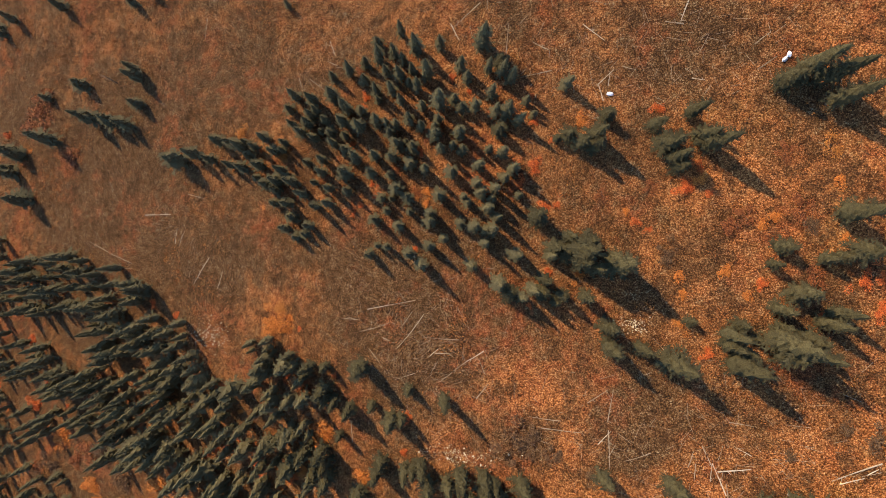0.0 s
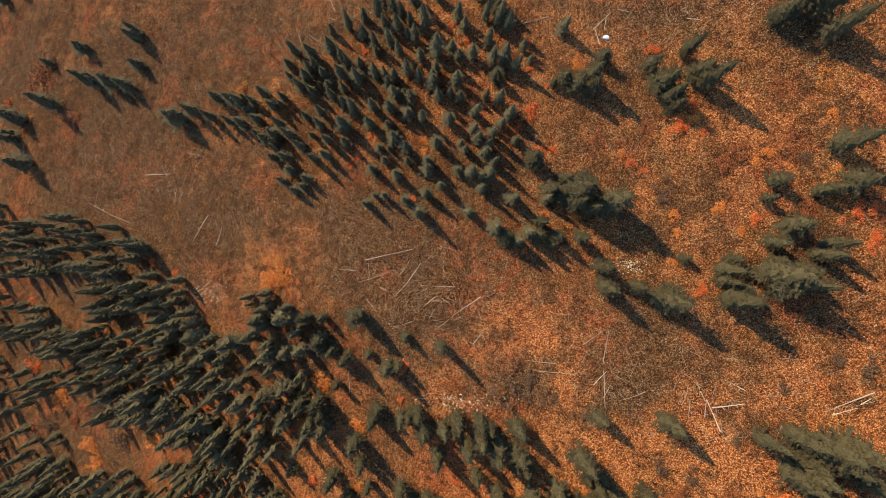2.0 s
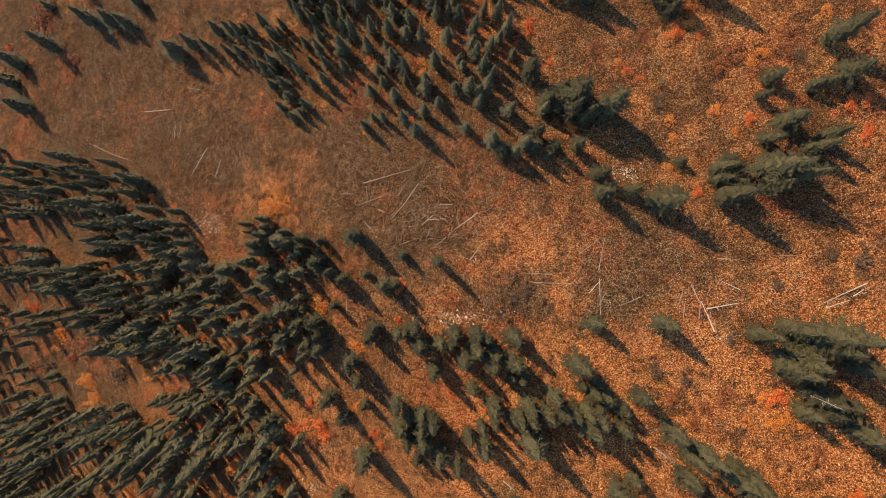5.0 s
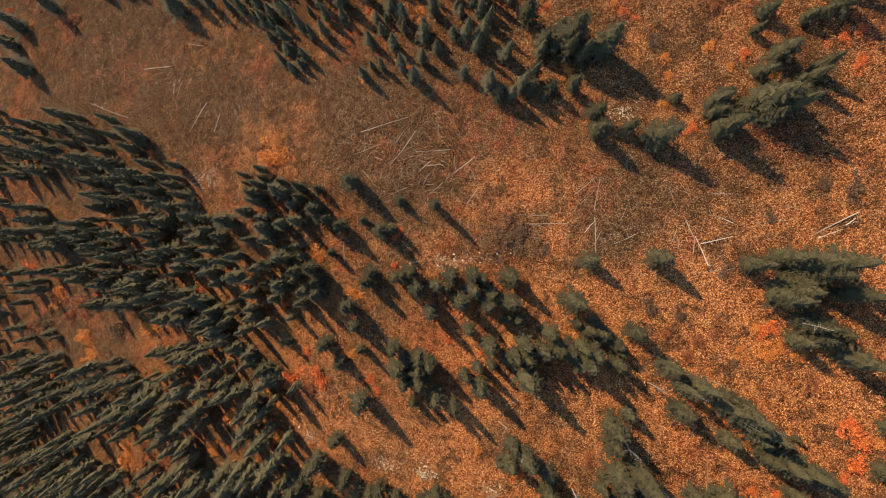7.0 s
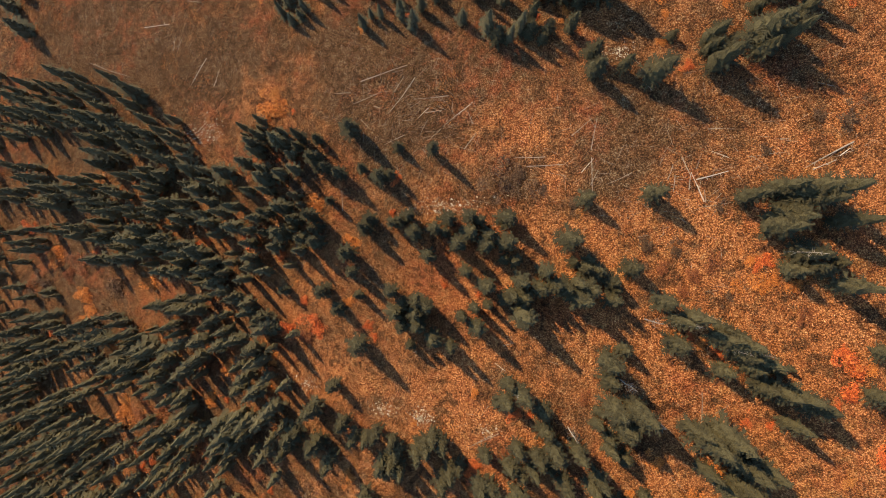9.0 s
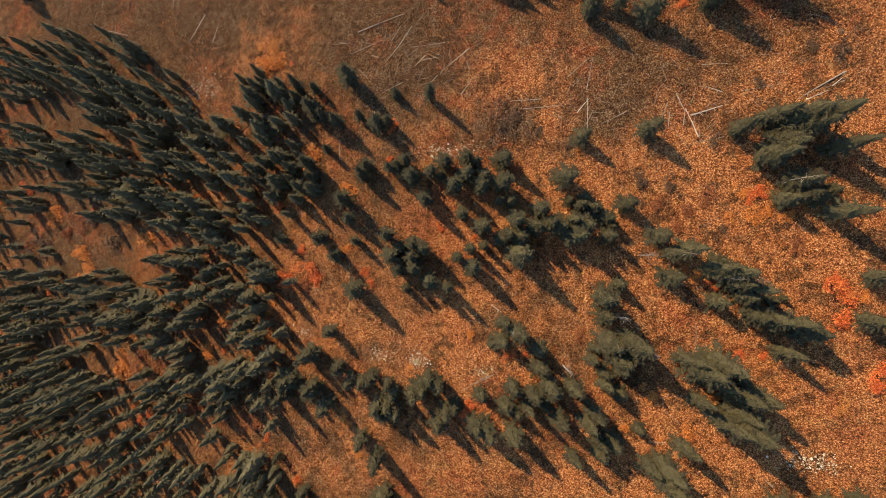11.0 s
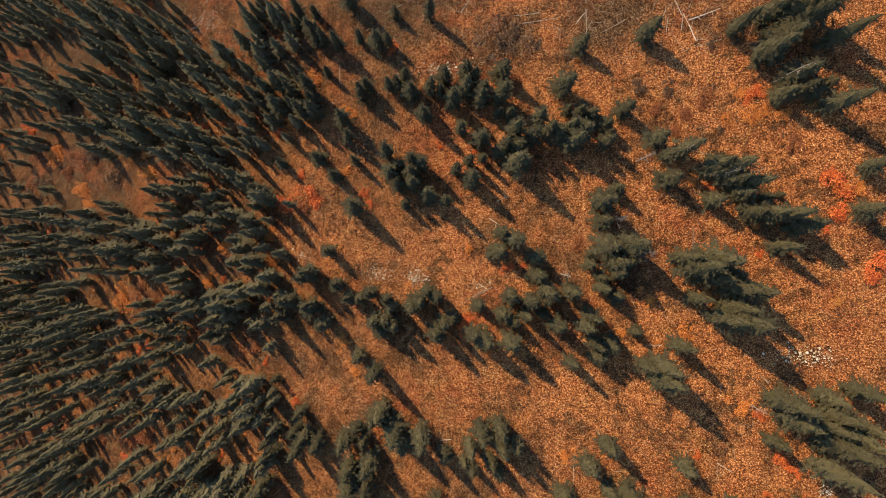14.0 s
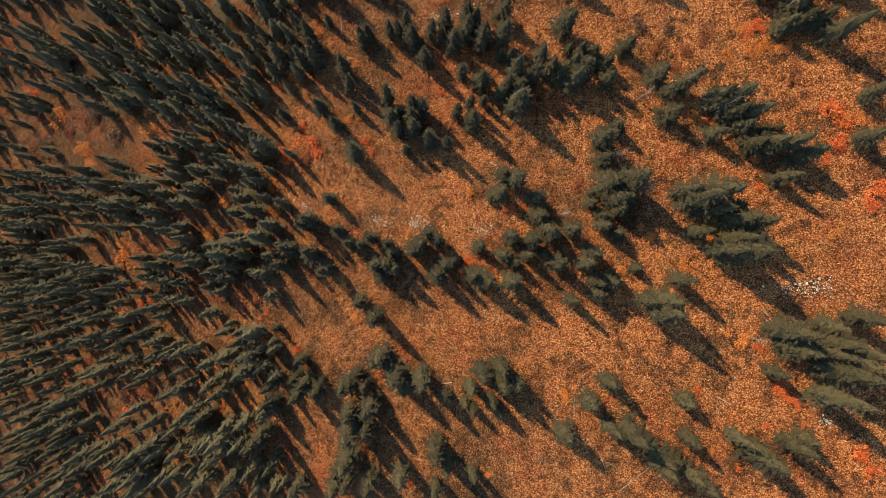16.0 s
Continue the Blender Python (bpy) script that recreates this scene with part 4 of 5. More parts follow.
DEEP_10 = [
    (-95.4, -66.3, 7.5), (-85.5, -55.1, 7.7), (-55.1, -79, 6.9), (-96.7, -39.2, 8.4), (-43.3, -81.8, 8.6), (-48.8, -21.4, 7.8), (-51.8, -52.1, 8),
    (-49.3, -73.6, 8.5), (-55.1, -105.5, 6.7), (-60.8, -26.5, 8.9), (-76.7, -90.4, 6.5), (-51, -68.1, 9.1), (-22.4, -84.4, 7), (-72.2, -100.4, 7.6),
    (-82.8, -8.4, 8.8), (-54.9, -34.5, 6.7), (-41.8, -59, 8), (-51.8, -36.1, 8.5), (-82.8, -55.3, 6.5), (-45.3, -100.2, 7.7), (-77.9, -49, 7.5),
    (-65.5, -98.7, 6.4), (-43.4, -31.1, 6.2), (-79.9, -23.9, 6.2), (-46.8, -24.3, 9.1), (-59, -95.2, 6.3), (-58.3, -24.3, 6.3), (-34.4, -50.5, 5.6),
    (-84.2, -89.8, 6.4), (-30.6, -14.9, 5.9), (-31.4, -84.3, 6.6), (-21.2, -98.6, 6.3), (-63.2, -12.6, 6.7),
]
DEEP_11 = [
    (-70.7, -81.9, 7.4), (-43.3, -52.9, 8.2), (-93.4, -50.3, 8.4), (-56.6, -58.5, 6.6), (-26.2, -90.3, 8.3), (-34.6, -32.3, 6.6), (-64.1, -53.6, 6.6),
    (-67.3, -62.7, 8.4), (-90.5, -108.6, 7.9), (-38.1, -60.2, 8.5), (-36.6, -54.7, 5.7), (-48.1, -37.4, 6.3), (-95.9, -12.4, 8.8), (-92.4, -35.1, 8),
    (-92.5, -60, 8.6), (-67.6, -86, 8.7), (-95.4, -5, 6.7), (-34.6, -86.4, 8.3), (-80.9, -90.2, 6.5), (-95, -18.8, 8.9), (-74.9, -70.1, 8.6),
    (-72.2, -53.1, 7.8), (-39.8, -78.4, 7.5),
]
DEEP_12 = [
    (-80.3, -34.3, 7.9), (-76.1, -35.3, 7.9), (-81.4, -38.1, 6.1), (-76.8, -33.7, 6.2), (-69.0, -32.1, 7.7), (-64.8, -32.9, 7.5), (-58.2, -32.5, 7.3),
    (-49.8, -32.4, 6.6), (-59.1, -37.4, 7.2), (-40.9, -36.8, 7.2), (-43.2, -36.0, 7.2), (-78.7, -44.9, 6.3), (-81.5, -42.9, 6.9), (-71.6, -23.8, 6.8),
    (-64.8, -26.1, 7.4), (-78.5, -19.5, 8), (-70.9, -25.5, 7.9), (-58.7, -28.7, 7.1), (-51.7, -29.2, 6.9),
]
DEEPS = DEEP_1 + DEEP_2 + DEEP_3 + DEEP_4 + DEEP_5 + DEEP_6 + DEEP_7 + DEEP_8 + DEEP_9 + DEEP_10 + DEEP_11 + DEEP_12


def forest(rows):
    """Many spruces in one mesh: crowns and trunks."""
    r = np.random.default_rng(21)
    shapes = [crown_mesh(900 + k, 0.145, 0.06, 0.85, 0.5, 0.45, 0.58, 0.7, 2.5) for k in range(5)]
    stem, quads = tube([(0, 0, -0.04), (0, 0, 0.3), (0, 0, 0.92)], (0.02, 0.011, 0.002), 5)
    stem_tris = np.concatenate([quads[:, [0, 1, 2]], quads[:, [0, 2, 3]]])
    stem_tris = stem_tris[[len(set(map(int, t))) == 3 for t in stem_tris]]
    verts, tris, slots, n = [], [], [], 0
    for x, y, tall in rows:
        a, w, tall = r.uniform(0, 6.283), r.uniform(0.8, 1.3), tall * 1.14
        turn = np.array([[math.cos(a), -math.sin(a), 0], [math.sin(a), math.cos(a), 0], [0, 0, 1]]) @ np.diag([tall * w, tall * w, tall])
        foot = np.array([x, y, float(height(x, y)) - 0.1])
        for slot, (v, f) in enumerate((shapes[r.integers(5)], (stem, stem_tris))):
            verts.append(v @ turn.T + foot)
            tris.append(f + n)
            slots.append(np.full(len(f), slot, np.int32))
            n += len(v)
    me = mesh_of("spruce_forest", np.concatenate(verts), np.concatenate(tris), SPRUCE)
    me.materials.append(BARK)
    me.polygons.foreach_set("material_index", np.concatenate(slots))
    return me


# Close neighbours crowd round the stems of the lower stand.
crowd = []
near = random.Random(77)
for x, y, tall in DEEPS + [row for row in GROVES if row[0] < -24 and row[1] < -4]:
    if near.random() < 0.36:
        turn, away = near.uniform(0, 6.283), near.uniform(1.2, 2.3)
        crowd.append((x + away * math.cos(turn), y + away * math.sin(turn), tall * near.uniform(0.6, 1.05)))
tagged(new("spruce_forest", forest(DEEPS + crowd)), "dense dark spruce forest filling the lower slope", "forest", kind="stuff")

# ---- dead standing trees ----
SNAGS = [
    (28.9, -41.7, 9.0),
    (23.4, -49.2, 8.0),
    (39.6, -33.4, 8.0),
    (33.5, -43.9, 8.0),
    (35.4, -44.2, 8.0),
    (11.2, -51.8, 6.0),
    (26.5, -53.0, 7.0),
    (17.9, -55.9, 6.0),
    (37.7, -69.7, 3.5),
    (26.2, -41.8, 6.0),
    (-62.4, 31.5, 6.0),
]


def snag(seed, tall):
    """A bleached dead stem with bare side branches."""
    r = np.random.default_rng(seed)
    base = new("dead_tree")
    stem = [(0.03 * tall * math.sin(s * 2) * r.uniform(0.2, 1), 0.02 * tall * s, tall * s) for s in (-0.03, 0.2, 0.45, 0.7, 1.0)]
    part("trunk", tube_mesh("trunk", [tube(stem, (0.08, 0.068, 0.05, 0.032, 0.012))], GREYWOOD), base)
    for k in range(22):
        t = 0.3 + 0.66 * k / 22
        turn, long = r.uniform(0, 6.28), (1.15 - t) * r.uniform(0.6, 1.5)
        root = np.array([0, 0.02 * tall * t, tall * t])
        way = np.array([math.cos(turn), math.sin(turn), r.uniform(-0.35, 0.15)])
        part("branch", tube_mesh("branch", [tube([root, root + way * long * 0.6, root + way * long + (0, 0, 0.1)], (0.017, 0.013, 0.006), 4)], GREYWOOD), base)
    return tagged(base, "dead standing conifer with bleached grey bare branches", "dead tree", "dead conifers on the slope")


for i, (x, y, tall) in enumerate(SNAGS):
    snag(i + 40, tall).matrix_basis = pose(x, y, float(height(x, y)), 0, 0, i * 77)

# ---- shrubs ----
SHRUB_1 = [
    (-21.1, -46.7, 1.8, 'r'), (-16.8, -46.4, 1.8, 'r'), (-18.2, -47.7, 1.3, 'd'), (-8.6, -45.5, 0.6, 'r'), (11.9, -55.3, 0.9, 'r'),
    (13.3, -55, 0.6, 'r'), (22.4, -47.5, 1, 'o'), (19.9, -52, 0.8, 'd'), (22.2, -52, 0.5, 'r'), (27.8, -58.6, 1, 'o'), (24.1, -55.5, 0.7, 'r'),
    (48.4, -53.2, 1.4, 'r'), (48.3, -55, 1.1, 'r'), (45.1, -48.6, 1.2, 'r'), (44.2, -50, 0.6, 'r'), (6.6, -62.8, 1.2, 'r'), (10.9, -60.3, 1, 'd'),
    (-4.5, -62.8, 0.5, 'r'), (-24.4, -51.5, 1, 'o'), (36.9, -70, 1.1, 'o'), (38.5, -70.6, 0.7, 'r'), (41.1, -76, 0.9, 'r'), (42.1, -76.3, 0.7, 'r'),
    (42.7, -79.6, 0.9, 'r'), (41.4, -80.2, 0.6, 'r'), (47.5, -81.5, 1.1, 'r'), (48.4, -82.6, 0.9, 'r'), (36.9, -84.3, 0.5, 'r'),
    (34.1, -83.2, 0.6, 'o'), (18.8, -78.6, 0.8, 'o'), (31.6, -62.5, 1, 'o'), (45.3, -57.7, 0.8, 'y'), (36.2, -52.6, 0.6, 'r'),
]
SHRUB_2 = [
    (38.5, -53, 0.6, 'r'), (-27.2, -11.6, 1.5, 'o'), (-25.7, -9.9, 1.4, 'y'), (-27.6, -13.4, 1.1, 'o'), (-22.5, -12.4, 0.5, 'r'),
    (-5, -23.5, 0.9, 'r'), (-13.5, -21.7, 0.7, 'd'), (2.2, -38.9, 0.6, 'r'), (6.7, -39.8, 0.5, 'r'), (19.6, -28.6, 0.5, 'o'), (18.4, -28.1, 1, 'b'),
    (37.7, -34.4, 1.1, 'r'), (37, -35.4, 0.7, 'r'), (37.5, -37.2, 1.1, 'o'), (41.5, -40.3, 0.9, 'd'), (-9.2, -45.4, 0.6, 'r'),
    (-7.9, -46.5, 0.6, 'r'), (-47.8, -25.3, 0.8, 'r'), (-49.3, -40.8, 1.7, 'o'), (-69.7, -40.5, 1.5, 'd'), (-63.1, -46.9, 1.4, 'o'),
    (-43.9, -47.2, 0.9, 'y'), (-40.5, -44.1, 0.8, 'r'), (-83.4, -18.7, 1.3, 'r'), (11.9, 11.1, 1.2, 'r'), (13.2, 5.9, 1, 'r'), (14.6, 6, 0.6, 'r'),
    (13.9, 14.3, 0.5, 'r'), (-8.7, 8.1, 0.6, 'r'), (-12.2, 6.6, 0.6, 'r'), (-13.6, 5.3, 0.5, 'r'), (-9.4, 4, 0.8, 'd'), (-18.3, 11.1, 0.7, 'd'),
]
SHRUB_3 = [
    (-3.6, 8.3, 0.8, 'd'), (-4, 0.3, 0.5, 'r'), (5.8, -2.7, 0.9, 'd'), (13.5, -2.9, 0.8, 'r'), (19.7, 7.1, 0.9, 'd'), (22.3, 4.9, 0.5, 'o'),
    (23.2, 3.8, 0.7, 'r'), (24.8, 2.6, 0.5, 'r'), (25.1, 7.9, 0.8, 'd'), (28.5, 7.7, 1.1, 'r'), (29.8, 9.6, 0.8, 'r'), (38.6, 4.5, 1.3, 'd'),
    (36.5, 3.9, 0.7, 'o'), (35.5, 3, 0.6, 'o'), (41.8, 7.7, 0.7, 'o'), (41.5, 11.2, 1.1, 'y'), (43.8, -3, 1, 'r'), (45, -2.3, 0.8, 'r'),
    (6.6, 18.7, 0.5, 'r'), (3.6, 21.8, 0.5, 'r'), (11.9, 17, 0.7, 'r'), (17.6, 16.5, 0.9, 'o'), (-10.5, 9.9, 0.5, 'r'), (27.8, -8.4, 0.8, 'o'),
    (40.6, -6.4, 0.5, 'r'), (34, -4.8, 0.6, 'o'), (37.2, -5.8, 0.5, 'o'), (28.1, -4.9, 0.6, 'o'), (-12.3, 26.9, 0.9, 'd'), (-1.1, 16.6, 1.3, 'd'),
    (5, 12.6, 0.9, 'd'), (-81, -31.4, 1.5, 'r'), (-18.2, -29.5, 1.4, 'o'),
]
SHRUB_4 = [
    (-28.4, -35.9, 1, 'r'), (-65.6, -37.9, 2.1, 'd'), (-50.8, -30.8, 1.2, 'o'), (-82.5, 25.9, 2.8, 'd'), (-72.9, 17.7, 2.2, 'd'), (-93.3, 24, 1, 'r'),
    (-81.8, 30, 1.9, 'd'), (9, 8.5, 1.1, 'd'), (10.1, 8.9, 0.7, 'r'), (-6.9, 11.7, 0.8, 'd'), (-33.3, 19.3, 1.3, 'y'), (-25.7, 15.5, 1.3, 'y'),
    (-26, -47.1, 0.9, 'o'), (34, -46.3, 0.9, 'r'), (47, -45.4, 0.9, 'o'), (45.2, -45, 0.8, 'o'), (40.5, -37.3, 0.9, 'o'), (45.2, -5.7, 0.9, 'r'),
    (-62.8, -35.4, 1.1, 'r'), (-11.9, -42, 1, 'o'), (-73.6, -51.6, 0.9, 'r'), (-33.1, -30.9, 0.7, 'r'), (-79.4, -42.9, 1.6, 'd'),
    (-31.9, -53.5, 1.3, 'o'), (-35.4, -59.3, 1.1, 'o'), (-25.7, -54.8, 1.2, 'r'), (-59.5, -59.1, 1.2, 'd'), (-53.2, -61.6, 1.4, 'o'),
    (-45, -62.7, 1.3, 'd'), (-16.7, -62.7, 0.8, 'd'), (-50.9, -49.7, 0.8, 'y'), (33.6, -44.8, 0.9, 'r'), (45.6, -45.9, 1.5, 'r'),
]
SHRUB_5 = [
    (44.7, -44, 0.9, 'r'), (-5.4, -81.8, 0.7, 'r'), (-9.1, -83.5, 1, 'r'), (33, -76.1, 0.6, 'r'), (4.7, -90.5, 0.6, 'r'), (-0.8, -92.8, 0.6, 'r'),
    (-36.5, -87.3, 0.8, 'r'), (-39.7, -87.1, 0.8, 'y'), (-28.1, -69.9, 1.4, 'd'), (-46.6, -71.1, 0.8, 'r'), (-50.5, -69.9, 0.5, 'r'),
    (-67.4, -62.2, 1.2, 'r'), (-32.6, -58.8, 0.6, 'r'), (33.8, -58.2, 1, 'o'), (33, -55.3, 0.8, 'r'), (27.7, -65.4, 0.7, 'd'),
    (-56.2, -52.5, 1.2, 'o'), (-23.4, -55.6, 1.1, 'o'), (-69.2, -103, 1.1, 'd'), (-29.3, -98.9, 1.2, 'o'), (-64.3, -88.1, 1.9, 'd'),
    (-56.1, -86, 1.8, 'd'), (-49.6, -86.1, 1.4, 'd'), (28.9, -67.6, 0.5, 'r'), (26.2, -33.3, 1.1, 'b'), (29.3, -33.2, 0.9, 'b'),
    (31.2, -36.2, 0.9, 'd'), (33, -34.8, 1, 'd'), (34.4, -38.8, 0.6, 'b'), (44.9, -19.1, 1.3, 'b'), (42.5, -18.9, 0.9, 'b'), (10.1, -25, 2, 'b'),
    (14.3, -25.8, 1.2, 'b'),
]
SHRUB_6 = [
    (12, -23.9, 1.3, 'b'), (33.7, -28.3, 0.8, 'b'), (37.7, -22.4, 0.8, 'b'), (-21.4, -24.1, 1.6, 'b'), (-73.2, -36.6, 2, 'o'),
    (-62.5, -37.3, 1.9, 'b'), (-56.6, -41.1, 1.9, 'b'), (-64.9, -43.7, 1.7, 'o'), (-75.9, -42.2, 1.8, 'b'), (28.2, -35.7, 0.8, 'd'),
    (30.2, -38.2, 0.7, 'd'), (32.5, 2.6, 1.2, 'd'), (26.7, -0.3, 1.2, 'b'),
]
SHRUB_7 = [
    (-53.5, -30.3, 1.4, 'd'), (-39.1, -34.2, 0.9, 'r'), (-37.7, -33.5, 0.8, 'r'), (-34.5, -32.7, 0.8, 'r'), (-29.3, -34.1, 0.9, 'r'), (-23.4, -35.2, 1, 'r'),
    (-17.4, -27.2, 1.3, 'o'), (-16.3, -18.9, 0.5, 'r'), (-11.7, -33.3, 1.3, 'o'), (-22.4, -21.8, 1.8, 'b'), (-20.0, -23.4, 1.8, 'b'), (-18.6, -22.2, 1.5, 'b'),
    (-21.1, -21.0, 1.4, 'd'), (-24.7, -11.8, 1.7, 'o'), (-22.9, -15.3, 0.9, 'd'), (-19.1, -42.5, 0.9, 'r'), (-48.5, -71.5, 0.8, 'r'), (-40.8, -67.2, 0.7, 'o'),
    (-25.6, -69.2, 1.1, 'd'), (-53.1, -63.8, 1.8, 'o'), (-49.3, -62.9, 1.7, 'd'), (-50.7, -82.8, 1.8, 'd'), (-48.4, -87.1, 1.9, 'd'), (-45.4, -86.1, 1.7, 'd'),
    (-49.4, -89.9, 1.2, 'r'), (-41.0, -88.4, 0.8, 'y'), (-11.1, -67.1, 0.9, 'o'), (-9.1, -71.3, 0.8, 'o'),
]
SHRUB_8 = [
    (-10.0, 8.1, 0.8, 'r'), (-2.3, 8.4, 0.7, 'o'), (29.9, 8.4, 0.9, 'o'), (30.6, 7.0, 0.7, 'r'), (39.9, -2.4, 1, 'd'), (32.0, -2.2, 0.8, 'o'),
    (35.1, -3.5, 0.8, 'r'), (39.8, 3.4, 1, 'b'), (34.1, 4.1, 1.1, 'd'), (27.7, -2.8, 0.7, 'o'), (25.9, 17.0, 0.8, 'r'), (37.4, 10.8, 0.9, 'd'),
    (36.5, -34.4, 0.8, 'o'), (40.6, -74.6, 0.7, 'r'), (30.7, -43.6, 0.8, 'r'), (38.6, -36.8, 0.8, 'o'), (35.2, -37.2, 0.8, 'o'), (24.9, -62.8, 0.6, 'o'),
]
SHRUBS = SHRUB_1 + SHRUB_2 + SHRUB_3 + SHRUB_4 + SHRUB_5 + SHRUB_6 + SHRUB_7 + SHRUB_8

# Red and russet saplings spring up beside the trees of the lower stand and the groves.
sprung = random.Random(19)
for x, y, tall in GROVES + DEEPS:
    if y < 30 and sprung.random() < (0.14 if x < -20 else 0.16):
        turn, away = sprung.uniform(0, 6.283), sprung.uniform(1.4, 3.0)
        SHRUBS.append((x + away * math.cos(turn), y + away * math.sin(turn), sprung.uniform(0.3, 0.85), sprung.choice("rrood")))

SHRUB_LABELS = {
    "r": "bright red autumn shrub with small dense leaves",
    "o": "orange autumn shrub with small dense leaves",
    "y": "amber yellow autumn shrub with spreading leaves",
    "d": "dull russet autumn shrub with thinning leaves",
    "b": "nearly bare dark brown bush with dry twigs",
}


def shrub(seed, tint):
    """A leafy bush of radius 1: bare stems under an uneven cloud of leaves."""
    r = np.random.default_rng(seed)
    lumps = [(r.normal(0, 0.42, 2), r.uniform(0.2, 0.6), r.uniform(0.24, 0.46)) for _ in range(12)]
    verts = []
    for _ in range(1150):
        (cx, cy), cz, size = lumps[r.integers(len(lumps))]
        d = r.normal(0, 1, 3)
        d = d / np.linalg.norm(d)
        p = np.array([cx, cy, cz]) + d * size * r.uniform(0.55, 1.05) * (1, 1, 0.75)
        p[2] = max(p[2], 0.05)
        a, b = r.normal(0, 1, 3), r.normal(0, 1, 3)
        a, b = a / np.linalg.norm(a) * 0.064, b / np.linalg.norm(b) * 0.047
        verts += [p - a, p + b, p + a, p - b]
    base = new("shrub")
    part("foliage", mesh_of("foliage", np.array(verts), np.arange(len(verts)).reshape(-1, 4), LEAVES[tint]), base)
    for (cx, cy), cz, size in lumps[:3]:
        part("stem", tube_mesh("stem", [tube([(0.06 * cx, 0.06 * cy, -0.1), (0.5 * cx, 0.5 * cy, 0.45 * cz), (cx, cy, cz + 0.1)], (0.03, 0.022, 0.01), 4)], BARK), base)
    return tagged(base, SHRUB_LABELS[tint], "shrub", "autumn shrubs on the slope")


bushes = {}
for x, y, wide, tint in SHRUBS:
    m = pose(x, y, float(height(x, y)), 0, 0, planted.uniform(0, 360)) @ Matrix.Diagonal((wide * 1.3, wide * 1.3, wide * planted.uniform(0.6, 0.9), 1))
    key = tint, planted.randrange(3)
    if key not in bushes:
        bushes[key] = shrub(planted.randrange(999), tint)
        bushes[key].matrix_basis = m
    else:
        copy_thing(bushes[key], Matrix()).matrix_basis = m

# ---- fallen trunks ----
FALLEN_1 = [
    (-11.22, -8.79, -3.97, -7.13, 0.2), (-15.28, -10.27, -12.64, -10.37, 0.1), (-12.27, -12.1, -7.73, -10.57, 0.14),
    (-6.7, -14.14, -2.75, -9.06, 0.12), (-5.87, -10.85, -4.38, -8.68, 0.1), (-2.9, -12.25, 2.14, -12.26, 0.16), (-8.84, -12.76, -7.72, -13.17, 0.2),
    (-3.39, -13.47, -1.78, -12.56, 0.1), (-2.17, -15.11, -0.66, -13.72, 0.13), (-1.14, -14.39, 1.21, -14.27, 0.13),
    (0.67, -13.62, 1.91, -14.28, 0.14), (1.44, -16.56, 3.28, -15.08, 0.15), (3.28, -15.08, 5.45, -13.52, 0.17), (-0.35, -18.14, 1.21, -16.82, 0.1),
    (4.47, -19.97, 6.02, -17.84, 0.18), (-10.92, -14.56, -9.25, -16.39, 0.1), (4.85, -14.63, 5.59, -16.53, 0.1), (-1.77, -17.35, -0.74, -15.45, 0.09),
    (-7.1, -18.69, -4.03, -17.42, 0.11), (11.19, -21.49, 14.89, -21.57, 0.12),
]
FALLEN_2 = [
    (12.62, -22.74, 17.15, -22.66, 0.16), (-54.17, 6.03, -48.54, 6.02, 0.2), (-62.35, -1.15, -57.21, -2.85, 0.16), (-44.64, 9.51, -41.09, 8.6, 0.15),
    (-42.95, -6.09, -39.87, -1.49, 0.1), (-38.1, -6.69, -37.03, -3.73, 0.12), (-47.23, 0.8, -47.06, 3.49, 0.1), (-46.34, 0.31, -45.54, 2.68, 0.1),
    (-67.94, 1.19, -63.39, -0.73, 0.1), (-63.68, 12.58, -62.45, 10.91, 0.1), (18, -18.97, 20.26, -16.96, 0.1), (20.24, -20.96, 20.87, -16.88, 0.13),
    (20.45, -26.71, 20.29, -21.92, 0.12), (19.11, -23.83, 20.6, -22.01, 0.1), (20.21, -25.37, 21.02, -23.59, 0.13),
    (22.04, -25.34, 24.76, -24.01, 0.12), (29.91, -22.31, 30.86, -24.6, 0.18), (30.87, -24.21, 32.17, -27.68, 0.18),
    (28.48, -25.02, 29.09, -23.09, 0.15), (29.08, -26.48, 29.25, -24.5, 0.13),
]
FALLEN_3 = [
    (31.39, -25.08, 34.44, -24.2, 0.2), (30.64, -26.25, 30.87, -24.21, 0.14), (32.33, -27.78, 32.18, -26.28, 0.14),
    (41.2, -24.15, 45.15, -21.56, 0.2), (41.84, -24.38, 43.87, -23.39, 0.16), (44.13, -22.98, 44.9, -22.25, 0.15), (32.76, -21.84, 34.4, -22.7, 0.1),
    (32.35, -19.22, 34.9, -19.41, 0.1), (26.43, 27.5, 28.2, 26.83, 0.2), (27.93, 27.14, 28.7, 29.51, 0.16), (17.76, 28.75, 20.13, 26.32, 0.14),
    (19.31, 20.86, 21.04, 22.45, 0.16), (19.43, 20.84, 19.92, 18.8, 0.16), (34.83, 23.33, 36.09, 24.35, 0.15), (35.07, 20.46, 36.67, 21.64, 0.18),
    (10.16, 23.05, 14.08, 23.46, 0.16), (11.78, 27.54, 13.69, 26.18, 0.16), (8.39, 25.97, 8.83, 30.63, 0.12), (1.08, 31.9, 2.25, 29.45, 0.16),
    (-21.14, 26.96, -17.67, 24.2, 0.13),
]
